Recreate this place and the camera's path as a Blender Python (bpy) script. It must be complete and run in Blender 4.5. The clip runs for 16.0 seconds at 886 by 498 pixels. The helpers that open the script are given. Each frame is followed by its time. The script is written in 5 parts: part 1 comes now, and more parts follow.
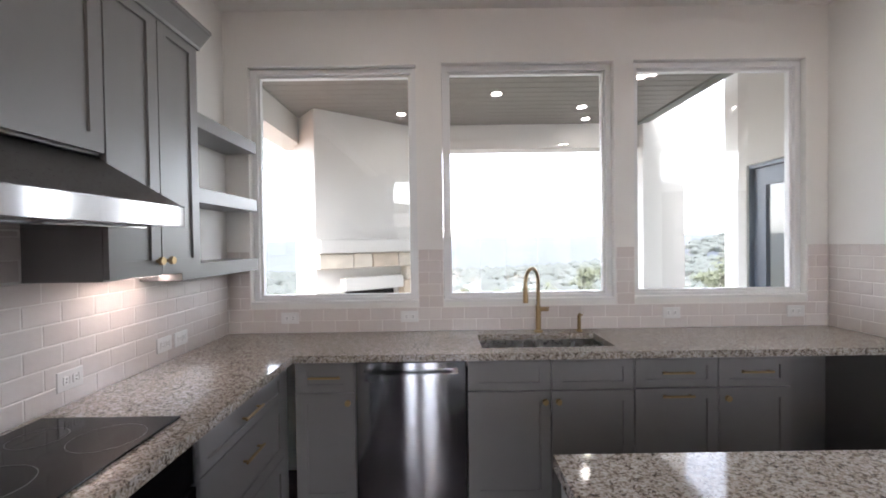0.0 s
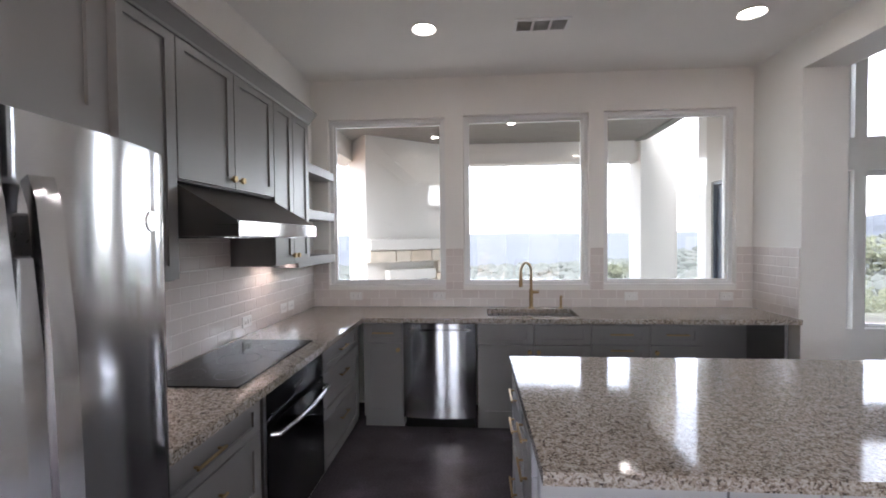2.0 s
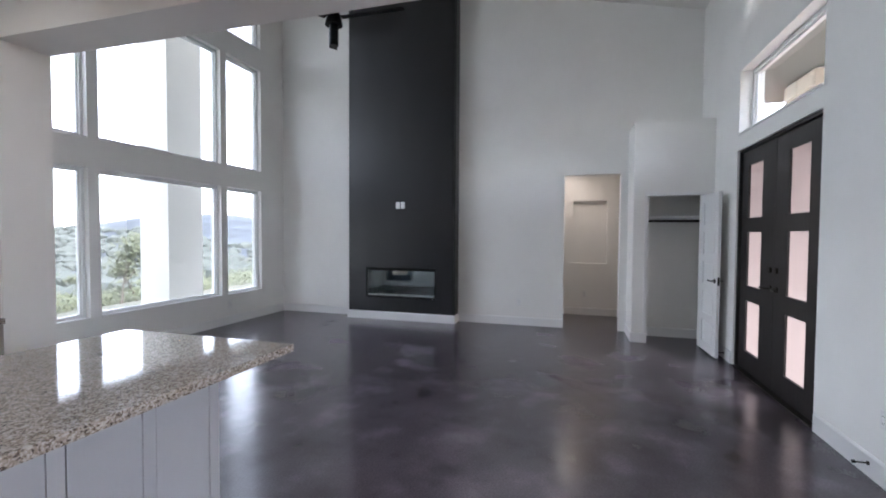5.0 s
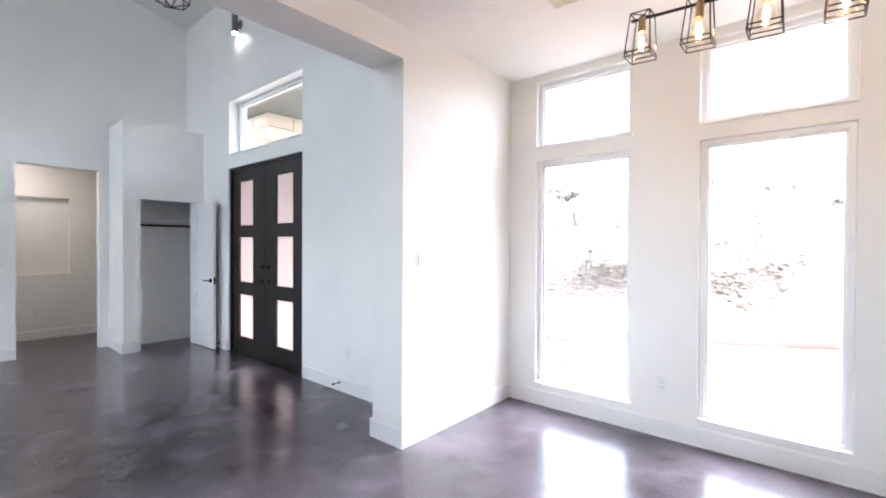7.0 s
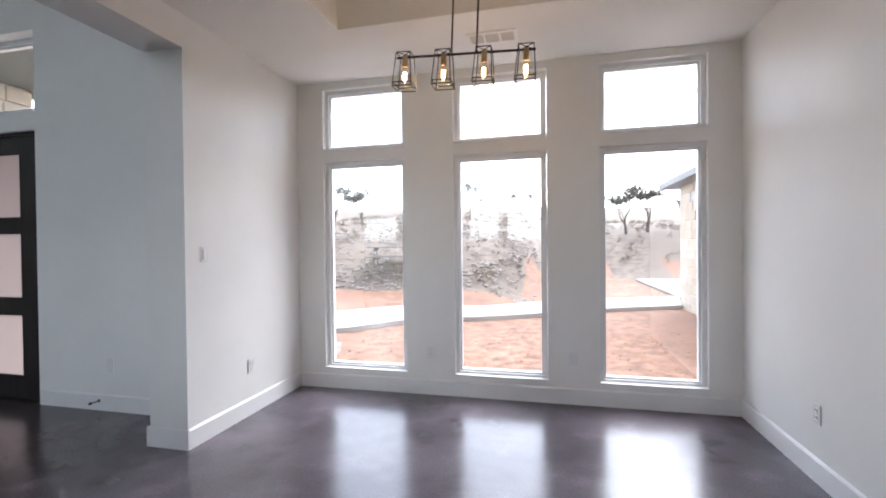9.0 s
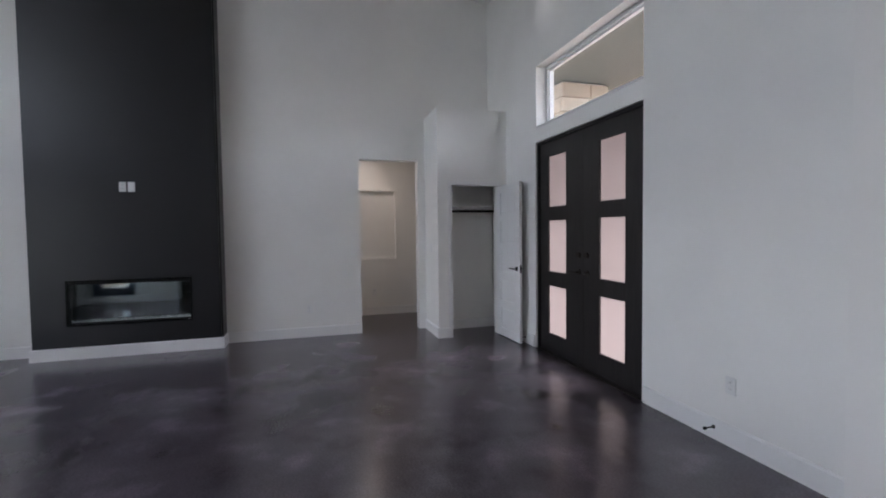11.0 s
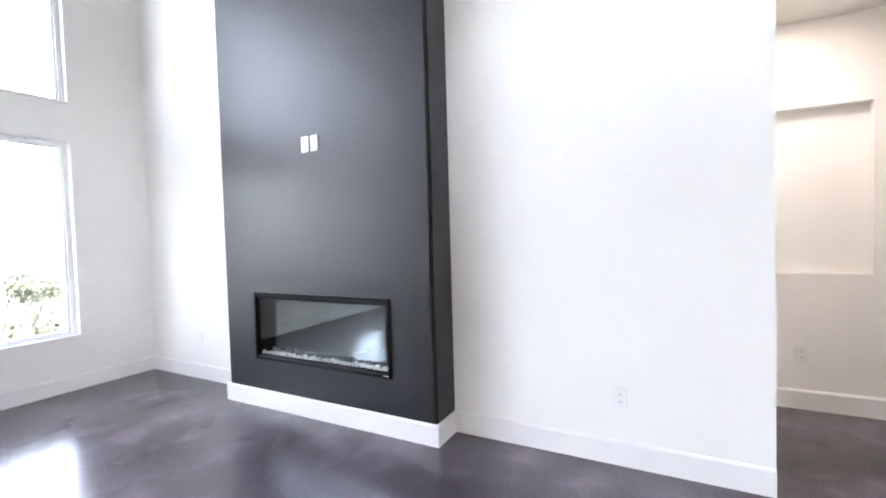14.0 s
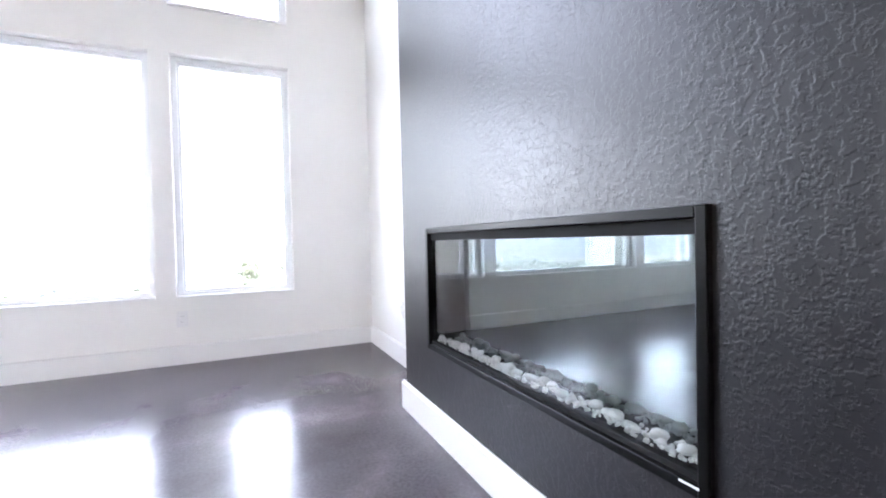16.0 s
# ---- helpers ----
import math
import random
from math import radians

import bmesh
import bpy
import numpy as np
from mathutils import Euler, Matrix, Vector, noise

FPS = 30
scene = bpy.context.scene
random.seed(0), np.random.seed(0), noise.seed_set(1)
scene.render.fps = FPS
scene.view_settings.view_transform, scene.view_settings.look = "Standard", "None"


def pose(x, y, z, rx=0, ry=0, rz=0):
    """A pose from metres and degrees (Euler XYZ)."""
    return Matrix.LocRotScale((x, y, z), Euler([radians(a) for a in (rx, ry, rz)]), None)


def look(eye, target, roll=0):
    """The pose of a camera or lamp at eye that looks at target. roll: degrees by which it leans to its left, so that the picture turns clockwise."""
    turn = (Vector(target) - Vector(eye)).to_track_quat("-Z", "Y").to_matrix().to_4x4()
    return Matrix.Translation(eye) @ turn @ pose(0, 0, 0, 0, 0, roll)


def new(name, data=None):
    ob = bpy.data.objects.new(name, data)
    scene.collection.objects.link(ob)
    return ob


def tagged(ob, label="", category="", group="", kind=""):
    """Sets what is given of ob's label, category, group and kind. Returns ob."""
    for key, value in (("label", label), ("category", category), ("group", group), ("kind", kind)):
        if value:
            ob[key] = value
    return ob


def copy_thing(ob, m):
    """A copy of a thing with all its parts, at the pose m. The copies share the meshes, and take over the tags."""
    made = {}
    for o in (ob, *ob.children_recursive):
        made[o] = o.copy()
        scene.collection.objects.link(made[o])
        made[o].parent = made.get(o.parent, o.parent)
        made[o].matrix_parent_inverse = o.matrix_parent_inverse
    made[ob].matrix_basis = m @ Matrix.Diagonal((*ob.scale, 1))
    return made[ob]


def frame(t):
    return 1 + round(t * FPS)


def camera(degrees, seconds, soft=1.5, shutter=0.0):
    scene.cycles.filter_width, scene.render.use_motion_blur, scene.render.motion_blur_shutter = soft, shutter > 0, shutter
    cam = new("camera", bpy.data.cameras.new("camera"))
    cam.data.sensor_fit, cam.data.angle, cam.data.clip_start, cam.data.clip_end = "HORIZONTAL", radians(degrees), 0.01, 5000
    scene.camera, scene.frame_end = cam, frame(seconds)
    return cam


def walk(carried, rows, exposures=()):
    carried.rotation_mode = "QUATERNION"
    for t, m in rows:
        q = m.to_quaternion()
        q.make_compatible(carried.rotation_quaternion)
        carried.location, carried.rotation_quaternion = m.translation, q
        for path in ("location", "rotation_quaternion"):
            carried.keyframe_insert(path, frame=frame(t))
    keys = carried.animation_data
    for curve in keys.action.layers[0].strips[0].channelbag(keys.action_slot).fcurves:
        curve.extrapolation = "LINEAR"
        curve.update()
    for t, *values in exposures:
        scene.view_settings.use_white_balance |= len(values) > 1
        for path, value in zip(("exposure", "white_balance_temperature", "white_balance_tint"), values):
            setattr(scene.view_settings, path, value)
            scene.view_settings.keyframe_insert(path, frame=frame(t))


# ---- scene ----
cam = camera(90.5, 16.0, 1.9)
PATH = [
    (0, (-0.048, 0.107, 1.5), (-0.042, 2.107, 1.467), -0.8),
    (0.5, (0.006, -0.211, 1.501), (-0.204, 1.778, 1.47), -0.7),
    (1, (0.061, -0.507, 1.52), (-0.204, 1.475, 1.489), -0.6),
    (1.5, (0.029, -0.805, 1.526), (-0.233, 1.178, 1.494), -0.7),
    (2, (0.07, -1.054, 1.547), (-0.077, 0.94, 1.498), -0.5),
    (2.5, (0.116, -1.284, 1.504), (0.264, 0.711, 1.472), -0.3),
    (3, (0.12, -1.434, 1.505), (0.685, 0.484, 1.47), -0.2),
    (3.5, (0.214, -1.494, 1.494), (1.2, 0.246, 1.453), -0.3),
    (4, (0.378, -1.448, 1.485), (1.734, 0.021, 1.442), -0.5),
    (4.3, (0.456, -1.417, 1.497), (2.021, -0.173, 1.447), -0.3),
    (4.5, (0.493, -1.371, 1.498), (2.191, -0.315, 1.447), -0.1),
    (4.7, (0.514, -1.346, 1.497), (2.315, -0.478, 1.441), 0.1),
    (6.8, (0.289, -0.452, 1.476), (1.747, -1.821, 1.444), 0.5),
    (7, (0.257, -0.407, 1.464), (1.55, -1.933, 1.444), 0.3),
    (7.5, (0.124, -0.306, 1.455), (0.975, -2.116, 1.441), 0.2),
    (8, (0.017, -0.176, 1.451), (0.529, -2.109, 1.431), -0.1),
    (8.5, (0.01, -0.104, 1.429), (0.411, -2.063, 1.407), -0.4),
    (9, (0.067, -0.069, 1.41), (0.528, -2.014, 1.389), -0.6),
    (9.5, (0.276, -0.065, 1.409), (1.116, -1.879, 1.379), -0.9),
    (10, (0.598, -0.151, 1.414), (2.009, -1.568, 1.37), -1.3),
    (10.2, (0.756, -0.182, 1.414), (2.344, -1.396, 1.362), -1.1),
    (12.3, (3.204, -1.059, 1.457), (5.203, -1.086, 1.38), -1.1),
    (12.5, (3.464, -1.076, 1.455), (5.462, -1.027, 1.38), -1.2),
    (13, (4.124, -1.018, 1.433), (6.102, -0.732, 1.352), -1.3),
    (13.5, (4.665, -0.893, 1.38), (6.582, -0.328, 1.317), -1.5),
    (14, (5.257, -0.715, 1.335), (7.022, 0.224, 1.265), -1.6),
    (14.5, (5.754, -0.442, 1.265), (7.304, 0.82, 1.195), -1.5),
    (15, (6.188, -0.102, 1.133), (7.444, 1.453, 1.069), -1.6),
    (15.5, (6.559, 0.207, 0.98), (7.619, 1.903, 0.93), -1.3),
    (16, (6.87, 0.442, 0.864), (7.698, 2.262, 0.824), -1.3),
]
EXPO = [(0.0, 3.62, 6350, 18), (0.5, 3.42, 6350, 18), (2.0, 3.42, 6300, 18), (2.6, 3.54, 6200, 18), (3.5, 3.58, 6080, 18), (4.7, 3.42, 6050, 17), (6.8, 4.1, 5950, 15), (7.1, 3.93, 5950, 15), (7.6, 3.5, 5950, 15), (8.5, 3.0, 6000, 15), (9.5, 2.58, 6030, 15), (10.2, 2.4, 6050, 17), (12.3, 4.66, 6200, 19), (14.0, 5.08, 6120, 18), (14.5, 5.12, 6080, 19), (15.0, 5.32, 6080, 19), (16.0, 5.25, 6080, 20)]
walk(cam, [(t, look(eye, target, roll)) for t, eye, target, roll in PATH], EXPO)

# ---- world and light ----
world = bpy.data.worlds.new("world")
scene.world = world
world.use_nodes = True
wn = world.node_tree
sky = wn.nodes.new("ShaderNodeTexSky")
sky.sky_type = "NISHITA"
sky.sun_disc = False
sky.sun_elevation = radians(48)
sky.sun_rotation = radians(200)
sky.dust_density = 1.0
sky.ozone_density = 1.0
hsv = wn.nodes.new("ShaderNodeHueSaturation")
hsv.inputs["Saturation"].default_value = 0.3
wn.links.new(sky.outputs[0], hsv.inputs["Color"])
wn.links.new(hsv.outputs[0], wn.nodes["Background"].inputs[0])
wn.nodes["Background"].inputs[1].default_value = 0.15
sun = new("sun", bpy.data.lights.new("sun", "SUN"))
sun.data.energy, sun.data.angle, sun.data.color = 0.8, radians(45), (1.0, 0.97, 0.93)
sun.matrix_world = look((-8, -20, 26), (0, 0, 0))


# ---- materials ----
def nodes_of(name):
    m = bpy.data.materials.new(name)
    m.use_nodes = True
    t = m.node_tree
    return m, t, t.nodes["Principled BSDF"]


def ramp(t, src, stops):
    r = t.nodes.new("ShaderNodeValToRGB")
    e = r.color_ramp.elements
    while len(e) < len(stops):
        e.new(0.5)
    for el, (p, c) in zip(e, stops):
        el.position, el.color = p, (*c, 1)
    r.color_ramp.interpolation = "EASE"
    t.links.new(src, r.inputs[0])
    return r.outputs[0]


def coords(t, scale=(1, 1, 1), kind="Object"):
    c, mp = t.nodes.new("ShaderNodeTexCoord"), t.nodes.new("ShaderNodeMapping")
    mp.inputs["Scale"].default_value = scale
    t.links.new(c.outputs[kind], mp.inputs[0])
    return mp.outputs[0]


def noise_tex(t, vec, scale, detail=4.0, rough=0.55, out=0):
    n = t.nodes.new("ShaderNodeTexNoise")
    n.inputs["Scale"].default_value, n.inputs["Detail"].default_value, n.inputs["Roughness"].default_value = scale, detail, rough
    t.links.new(vec, n.inputs["Vector"])
    return n.outputs[out]


def bump(t, b, height, strength, dist=0.002):
    n = t.nodes.new("ShaderNodeBump")
    n.inputs["Strength"].default_value, n.inputs["Distance"].default_value = strength, dist
    t.links.new(height, n.inputs["Height"])
    t.links.new(n.outputs[0], b.inputs["Normal"])


def vary(c, k):
    return tuple(max(0.0, min(1.0, v * k)) for v in c)


def paint(name, c, rough=0.5, peel=0.25, scale=90.0, spread=0.05, dist=0.002):
    """Painted surface: slight mottling over the wide, fine relief up close."""
    m, t, b = nodes_of(name)
    v = coords(t)
    t.links.new(ramp(t, noise_tex(t, v, 1.3), [(0.3, vary(c, 1 - spread)), (0.7, vary(c, 1 + spread * 0.5))]), b.inputs["Base Color"])
    b.inputs["Roughness"].default_value = rough
    if peel:
        bump(t, b, noise_tex(t, v, scale, 2.0), peel, dist)
    return m


def metal(name, c, rough, stretch=None):
    m, t, b = nodes_of(name)
    b.inputs["Metallic"].default_value = 1.0
    b.inputs["Base Color"].default_value = (*c, 1)
    v = coords(t, stretch or (1, 1, 1))
    t.links.new(ramp(t, noise_tex(t, v, 40.0 if not stretch else 6.0), [(0.3, (rough * 0.9,) * 3), (0.7, (rough * 1.1,) * 3)]), b.inputs["Roughness"])
    return m


def plain(name, c, rough=0.5):
    m, t, b = nodes_of(name)
    b.inputs["Base Color"].default_value, b.inputs["Roughness"].default_value = (*c, 1), rough
    return m


def glow(name, c, strength):
    m, t, b = nodes_of(name)
    b.inputs["Base Color"].default_value = (*c, 1)
    b.inputs["Emission Color"].default_value, b.inputs["Emission Strength"].default_value = (*c, 1), strength
    return m


def clear_glass(name, tint=(0.97, 0.985, 0.98), strength=1.0):
    m, t, b = nodes_of(name)
    t.nodes.remove(b)
    out = t.nodes["Material Output"]
    tr, gl, lw, pw, ma, mx = (t.nodes.new("ShaderNode" + k) for k in ("BsdfTransparent", "BsdfGlossy", "LayerWeight", "Math", "Math", "MixShader"))
    tr.inputs[0].default_value, gl.inputs["Roughness"].default_value = (*tint, 1), 0.0
    pw.operation, pw.inputs[1].default_value = "POWER", 5.0
    ma.operation, ma.inputs[1].default_value, ma.inputs[2].default_value = "MULTIPLY_ADD", 0.9, 0.04 * strength
    lw.inputs[0].default_value = 0.5
    for a, c in ((lw.outputs["Facing"], pw.inputs[0]), (pw.outputs[0], ma.inputs[0]), (ma.outputs[0], mx.inputs[0]), (tr.outputs[0], mx.inputs[1]), (gl.outputs[0], mx.inputs[2]), (mx.outputs[0], out.inputs[0])):
        t.links.new(a, c)
    return m


WALL = paint("wall paint", (0.86, 0.855, 0.825), 0.55, 0.30, 110, 0.03)
CEIL = paint("ceiling paint", (0.85, 0.845, 0.81), 0.7, 0.35, 80, 0.03)
TRIM = paint("white trim paint", (0.84, 0.84, 0.83), 0.3, 0.05, 60, 0.02)
VINYL = paint("white vinyl", (0.82, 0.83, 0.83), 0.35, 0.0)
DARK = paint("charcoal textured wall paint", (0.0086, 0.0082, 0.0098), 0.33, 0.0)
CAB = paint("grey cabinet paint", (0.215, 0.211, 0.211), 0.34, 0.06, 150, 0.04)
# lit copy of the cabinet grey: window light on the island put into the colour
ISLE_LIT = paint("grey cabinet paint lightened as lit", (0.41, 0.42, 0.445), 0.36, 0.06, 150, 0.03)
BLACK = plain("black metal", (0.0018, 0.0018, 0.0018), 0.3)
BLACK.node_tree.nodes["Principled BSDF"].inputs["Specular IOR Level"].default_value = 0.15
BLACKGLASS = plain("black ceramic glass", (0.004, 0.004, 0.0045), 0.09)
BLACKGLASS.node_tree.nodes["Principled BSDF"].inputs["Specular IOR Level"].default_value = 0.12
# near black for painted shade in slots and openings, and for black vent parts
SHADOW = plain("shade and vent black", (0.003, 0.003, 0.003), 0.9)
STEEL = metal("brushed steel", (0.55, 0.55, 0.565), 0.13, (60, 60, 0.6))
_s = STEEL.node_tree.nodes["Principled BSDF"].inputs
_s["Anisotropic"].default_value, _s["Anisotropic Rotation"].default_value = 0.85, 0.25
DARKSTEEL = metal("dark brushed steel", (0.22, 0.215, 0.215), 0.3, (0.5, 30, 30))
SATIN = metal("satin sink steel", (0.60, 0.59, 0.58), 0.28)
BRASS = metal("brushed brass", (0.40, 0.285, 0.15), 0.36)
BRONZE = metal("oil rubbed bronze", (0.05, 0.045, 0.04), 0.42)
PANE = clear_glass("window glass", strength=1.5)
SMOKE = clear_glass("fireplace glass", (0.90, 0.92, 0.92), 1.2)
BULB = clear_glass("bulb glass", (0.98, 0.96, 0.92))
PLATE = plain("white plastic", (0.8, 0.8, 0.79), 0.35)
LAMP = glow("lamp lens", (1.0, 0.95, 0.86), 5.0)
FILAMENT = glow("filament", (1.0, 0.62, 0.28), 30.0)
GROUT = paint("white grout", (0.82, 0.79, 0.76), 0.7, 0.3, 300)
STUCCO = paint("cream stucco", (0.60, 0.585, 0.545), 0.85, 0.6, 60)
SOFFIT = paint("grey soffit paint", (0.13, 0.14, 0.125), 0.7, 0.2)
DOORBLUE = paint("slate blue door paint", (0.055, 0.075, 0.105), 0.35, 0.05)
MIRROR = metal("dark mirror panel", (0.34, 0.37, 0.375), 0.015)

# heavy knock-down relief on the chimney breast
_t = DARK.node_tree
_b = _t.nodes["Principled BSDF"]
_v = coords(_t)
_n = ramp(_t, noise_tex(_t, _v, 62.0, 4.0, 0.6), [(0.45, (0, 0, 0)), (0.56, (1, 1, 1))])
bump(_t, _b, _n, 0.20, 0.004)
_b.inputs["Specular IOR Level"].default_value = 0.5


def make_floor():
    m, t, b = nodes_of("stained polished concrete")
    v = coords(t)
    big, mid = noise_tex(t, v, 0.9, 1, 0.5), noise_tex(t, v, 2.4, 3, 0.5)
    mix = t.nodes.new("ShaderNodeMix")
    mix.data_type, mix.blend_type = "RGBA", "MULTIPLY"
    mix.inputs[0].default_value = 1.0
    t.links.new(ramp(t, big, [(0.0, (0.016, 0.013, 0.016)), (0.5, (0.098, 0.085, 0.100)), (1.0, (0.25, 0.222, 0.252))]), mix.inputs[6])
    t.links.new(ramp(t, mid, [(0.15, (0.34, 0.33, 0.34)), (0.5, (0.88, 0.87, 0.88)), (0.85, (1.75, 1.72, 1.77))]), mix.inputs[7])
    fleck = t.nodes.new("ShaderNodeMix")
    fleck.data_type, fleck.blend_type = "RGBA", "MULTIPLY"
    fleck.inputs[0].default_value = 1.0
    t.links.new(mix.outputs[2], fleck.inputs[6])
    t.links.new(ramp(t, noise_tex(t, v, 70, 5, 0.75), [(0.2, (0.7,) * 3), (0.8, (1.3,) * 3)]), fleck.inputs[7])
    t.links.new(fleck.outputs[2], b.inputs["Base Color"])
    b.inputs["Roughness"].default_value = 0.21
    b.inputs["Specular IOR Level"].default_value = 0.62
    return m


def make_granite():
    m, t, b = nodes_of("speckled granite")
    v = coords(t)
    vo = t.nodes.new("ShaderNodeTexVoronoi")
    vo.inputs["Scale"].default_value = 180
    t.links.new(v, vo.inputs["Vector"])
    sep = t.nodes.new("ShaderNodeSeparateColor")
    t.links.new(vo.outputs["Color"], sep.inputs[0])
    n = noise_tex(t, v, 46, 4, 0.6)
    add = t.nodes.new("ShaderNodeMath")
    add.operation = "MULTIPLY_ADD"
    add.inputs[1].default_value = 0.55
    t.links.new(sep.outputs[0], add.inputs[0])
    t.links.new(n, add.inputs[2])
    half = t.nodes.new("ShaderNodeMath")
    half.operation = "MULTIPLY"
    half.inputs[1].default_value = 0.78
    t.links.new(add.outputs[0], half.inputs[0])
    col = ramp(t, half.outputs[0], [(0.31, (0.04, 0.035, 0.032)), (0.42, (0.13, 0.104, 0.084)), (0.52, (0.29, 0.243, 0.20)), (0.66, (0.42, 0.38, 0.34)), (0.84, (0.54, 0.51, 0.48))])
    t.links.new(col, b.inputs["Base Color"])
    b.inputs["Roughness"].default_value = 0.07
    return m


def make_tile():
    m, t, b = nodes_of("glazed white tile")
    info = t.nodes.new("ShaderNodeObjectInfo")
    t.links.new(ramp(t, info.outputs["Random"], [(0.0, (0.69, 0.635, 0.61)), (1.0, (0.73, 0.685, 0.66))]), b.inputs["Base Color"])
    b.inputs["Roughness"].default_value = 0.09
    bump(t, b, noise_tex(t, coords(t), 14, 2), 0.5, 0.005)
    return m


def make_ground(name, stops, scale, rough=0.9):
    m, t, b = nodes_of(name)
    v = coords(t)
    mix = t.nodes.new("ShaderNodeMix")
    mix.data_type, mix.blend_type = "RGBA", "OVERLAY"
    mix.inputs[0].default_value = 0.8
    t.links.new(ramp(t, noise_tex(t, v, scale, 8, 0.65), stops), mix.inputs[6])
    t.links.new(ramp(t, noise_tex(t, v, scale * 9, 4, 0.7), [(0.3, (0.25,) * 3), (0.7, (0.75,) * 3)]), mix.inputs[7])
    t.links.new(mix.outputs[2], b.inputs["Base Color"])
    b.inputs["Roughness"].default_value = rough
    bump(t, b, noise_tex(t, v, scale * 9, 4), 0.8, 0.03)
    return m


def make_wood(name, a, c, scale=(1, 14, 14), rough=0.5):
    m, t, b = nodes_of(name)
    v = coords(t, scale)
    n = noise_tex(t, v, 3.0, 6, 0.6)
    t.links.new(ramp(t, n, [(0.3, a), (0.7, c)]), b.inputs["Base Color"])
    b.inputs["Roughness"].default_value = rough
    bump(t, b, n, 0.2, 0.002)
    return m


def make_stone():
    m, t, b = nodes_of("pale limestone")
    v = coords(t)
    info = t.nodes.new("ShaderNodeObjectInfo")
    mix = t.nodes.new("ShaderNodeMix")
    mix.data_type, mix.blend_type = "RGBA", "MULTIPLY"
    mix.inputs[0].default_value = 1.0
    t.links.new(ramp(t, info.outputs["Random"], [(0.0, (0.56, 0.47, 0.36)), (0.5, (0.66, 0.60, 0.50)), (1.0, (0.62, 0.52, 0.40))]), mix.inputs[6])
    t.links.new(ramp(t, noise_tex(t, v, 9, 6, 0.6), [(0.3, (0.78,) * 3), (0.7, (1, 1, 1))]), mix.inputs[7])
    t.links.new(mix.outputs[2], b.inputs["Base Color"])
    b.inputs["Roughness"].default_value = 0.9
    bump(t, b, noise_tex(t, v, 22, 5), 0.7, 0.012)
    return m


def make_frost():
    m, t, b = nodes_of("frosted door glass")
    b.inputs["Base Color"].default_value = (0.80, 0.72, 0.69, 1)
    b.inputs["Roughness"].default_value = 0.55
    tl, mx = t.nodes.new("ShaderNodeBsdfTranslucent"), t.nodes.new("ShaderNodeMixShader")
    tl.inputs[0].default_value = (0.36, 0.315, 0.295, 1)
    mx.inputs[0].default_value = 0.8
    t.links.new(b.outputs[0], mx.inputs[1])
    t.links.new(tl.outputs[0], mx.inputs[2])
    t.links.new(mx.outputs[0], t.nodes["Material Output"].inputs[0])
    return m


FLOOR, GRANITE, TILE, STONE, FROST = make_floor(), make_granite(), make_tile(), make_stone(), make_frost()
PLANK = make_wood("grey brown planks", (0.115, 0.104, 0.092), (0.20, 0.182, 0.163), (1.2, 18, 18))
DOORWOOD = make_wood("near black stained wood", (0.007, 0.006, 0.006), (0.019, 0.016, 0.015), (16, 16, 1.0), 0.42)
TABLEWOOD = make_wood("weathered grey wood", (0.16, 0.15, 0.13), (0.30, 0.28, 0.25), (1, 10, 10), 0.85)
BARK = paint("grey bark", (0.10, 0.085, 0.07), 0.95, 0.8, 25, 0.3)
CONCRETE = paint("pale concrete", (0.40, 0.385, 0.36), 0.85, 0.3, 40, 0.12)
ROOFING = paint("grey roof metal", (0.16, 0.16, 0.17), 0.5, 0.1, 20)
EARTH = make_ground("red dirt and scrub", [(0.25, (0.17, 0.085, 0.05)), (0.5, (0.23, 0.12, 0.073)), (0.75, (0.28, 0.165, 0.11))], 0.6)
SCRUB = make_ground("dry scrub", [(0.25, (0.12, 0.091, 0.068)), (0.5, (0.155, 0.119, 0.088)), (0.75, (0.20, 0.152, 0.113))], 0.35)
HILLSIDE = make_ground("olive hillside", [(0.25, (0.045, 0.048, 0.028)), (0.5, (0.075, 0.073, 0.046)), (0.75, (0.115, 0.102, 0.070))], 0.25)
RUBBLE = make_ground("grey limestone rubble", [(0.25, (0.22, 0.19, 0.165)), (0.75, (0.38, 0.34, 0.30))], 1.5)
DRYGRASS = make_ground("dry grass blades", [(0.3, (0.15, 0.125, 0.095)), (0.7, (0.25, 0.21, 0.16))], 2.0, 0.9)
LEAF = make_ground("olive leaves", [(0.3, (0.055, 0.064, 0.034)), (0.6, (0.090, 0.098, 0.054)), (0.8, (0.130, 0.128, 0.080))], 2.0, 0.7)
# distance haze is painted into the leaf and hill colours of the next two
FARLEAF = make_ground("far leaves tinted with haze", [(0.3, (0.054, 0.062, 0.054)), (0.7, (0.074, 0.081, 0.070))], 0.3, 0.9)
HAZE_TINT = make_ground("hills tinted with haze", [(0.3, (0.044, 0.052, 0.062)), (0.7, (0.056, 0.065, 0.076))], 0.01, 1.0)
GREYLEAF = make_ground("grey oak leaves", [(0.3, (0.085, 0.083, 0.066)), (0.7, (0.15, 0.142, 0.115))], 2.0, 0.8)
PEBBLE = paint("white pebbles", (0.74, 0.74, 0.72), 0.6, 0.3, 60)


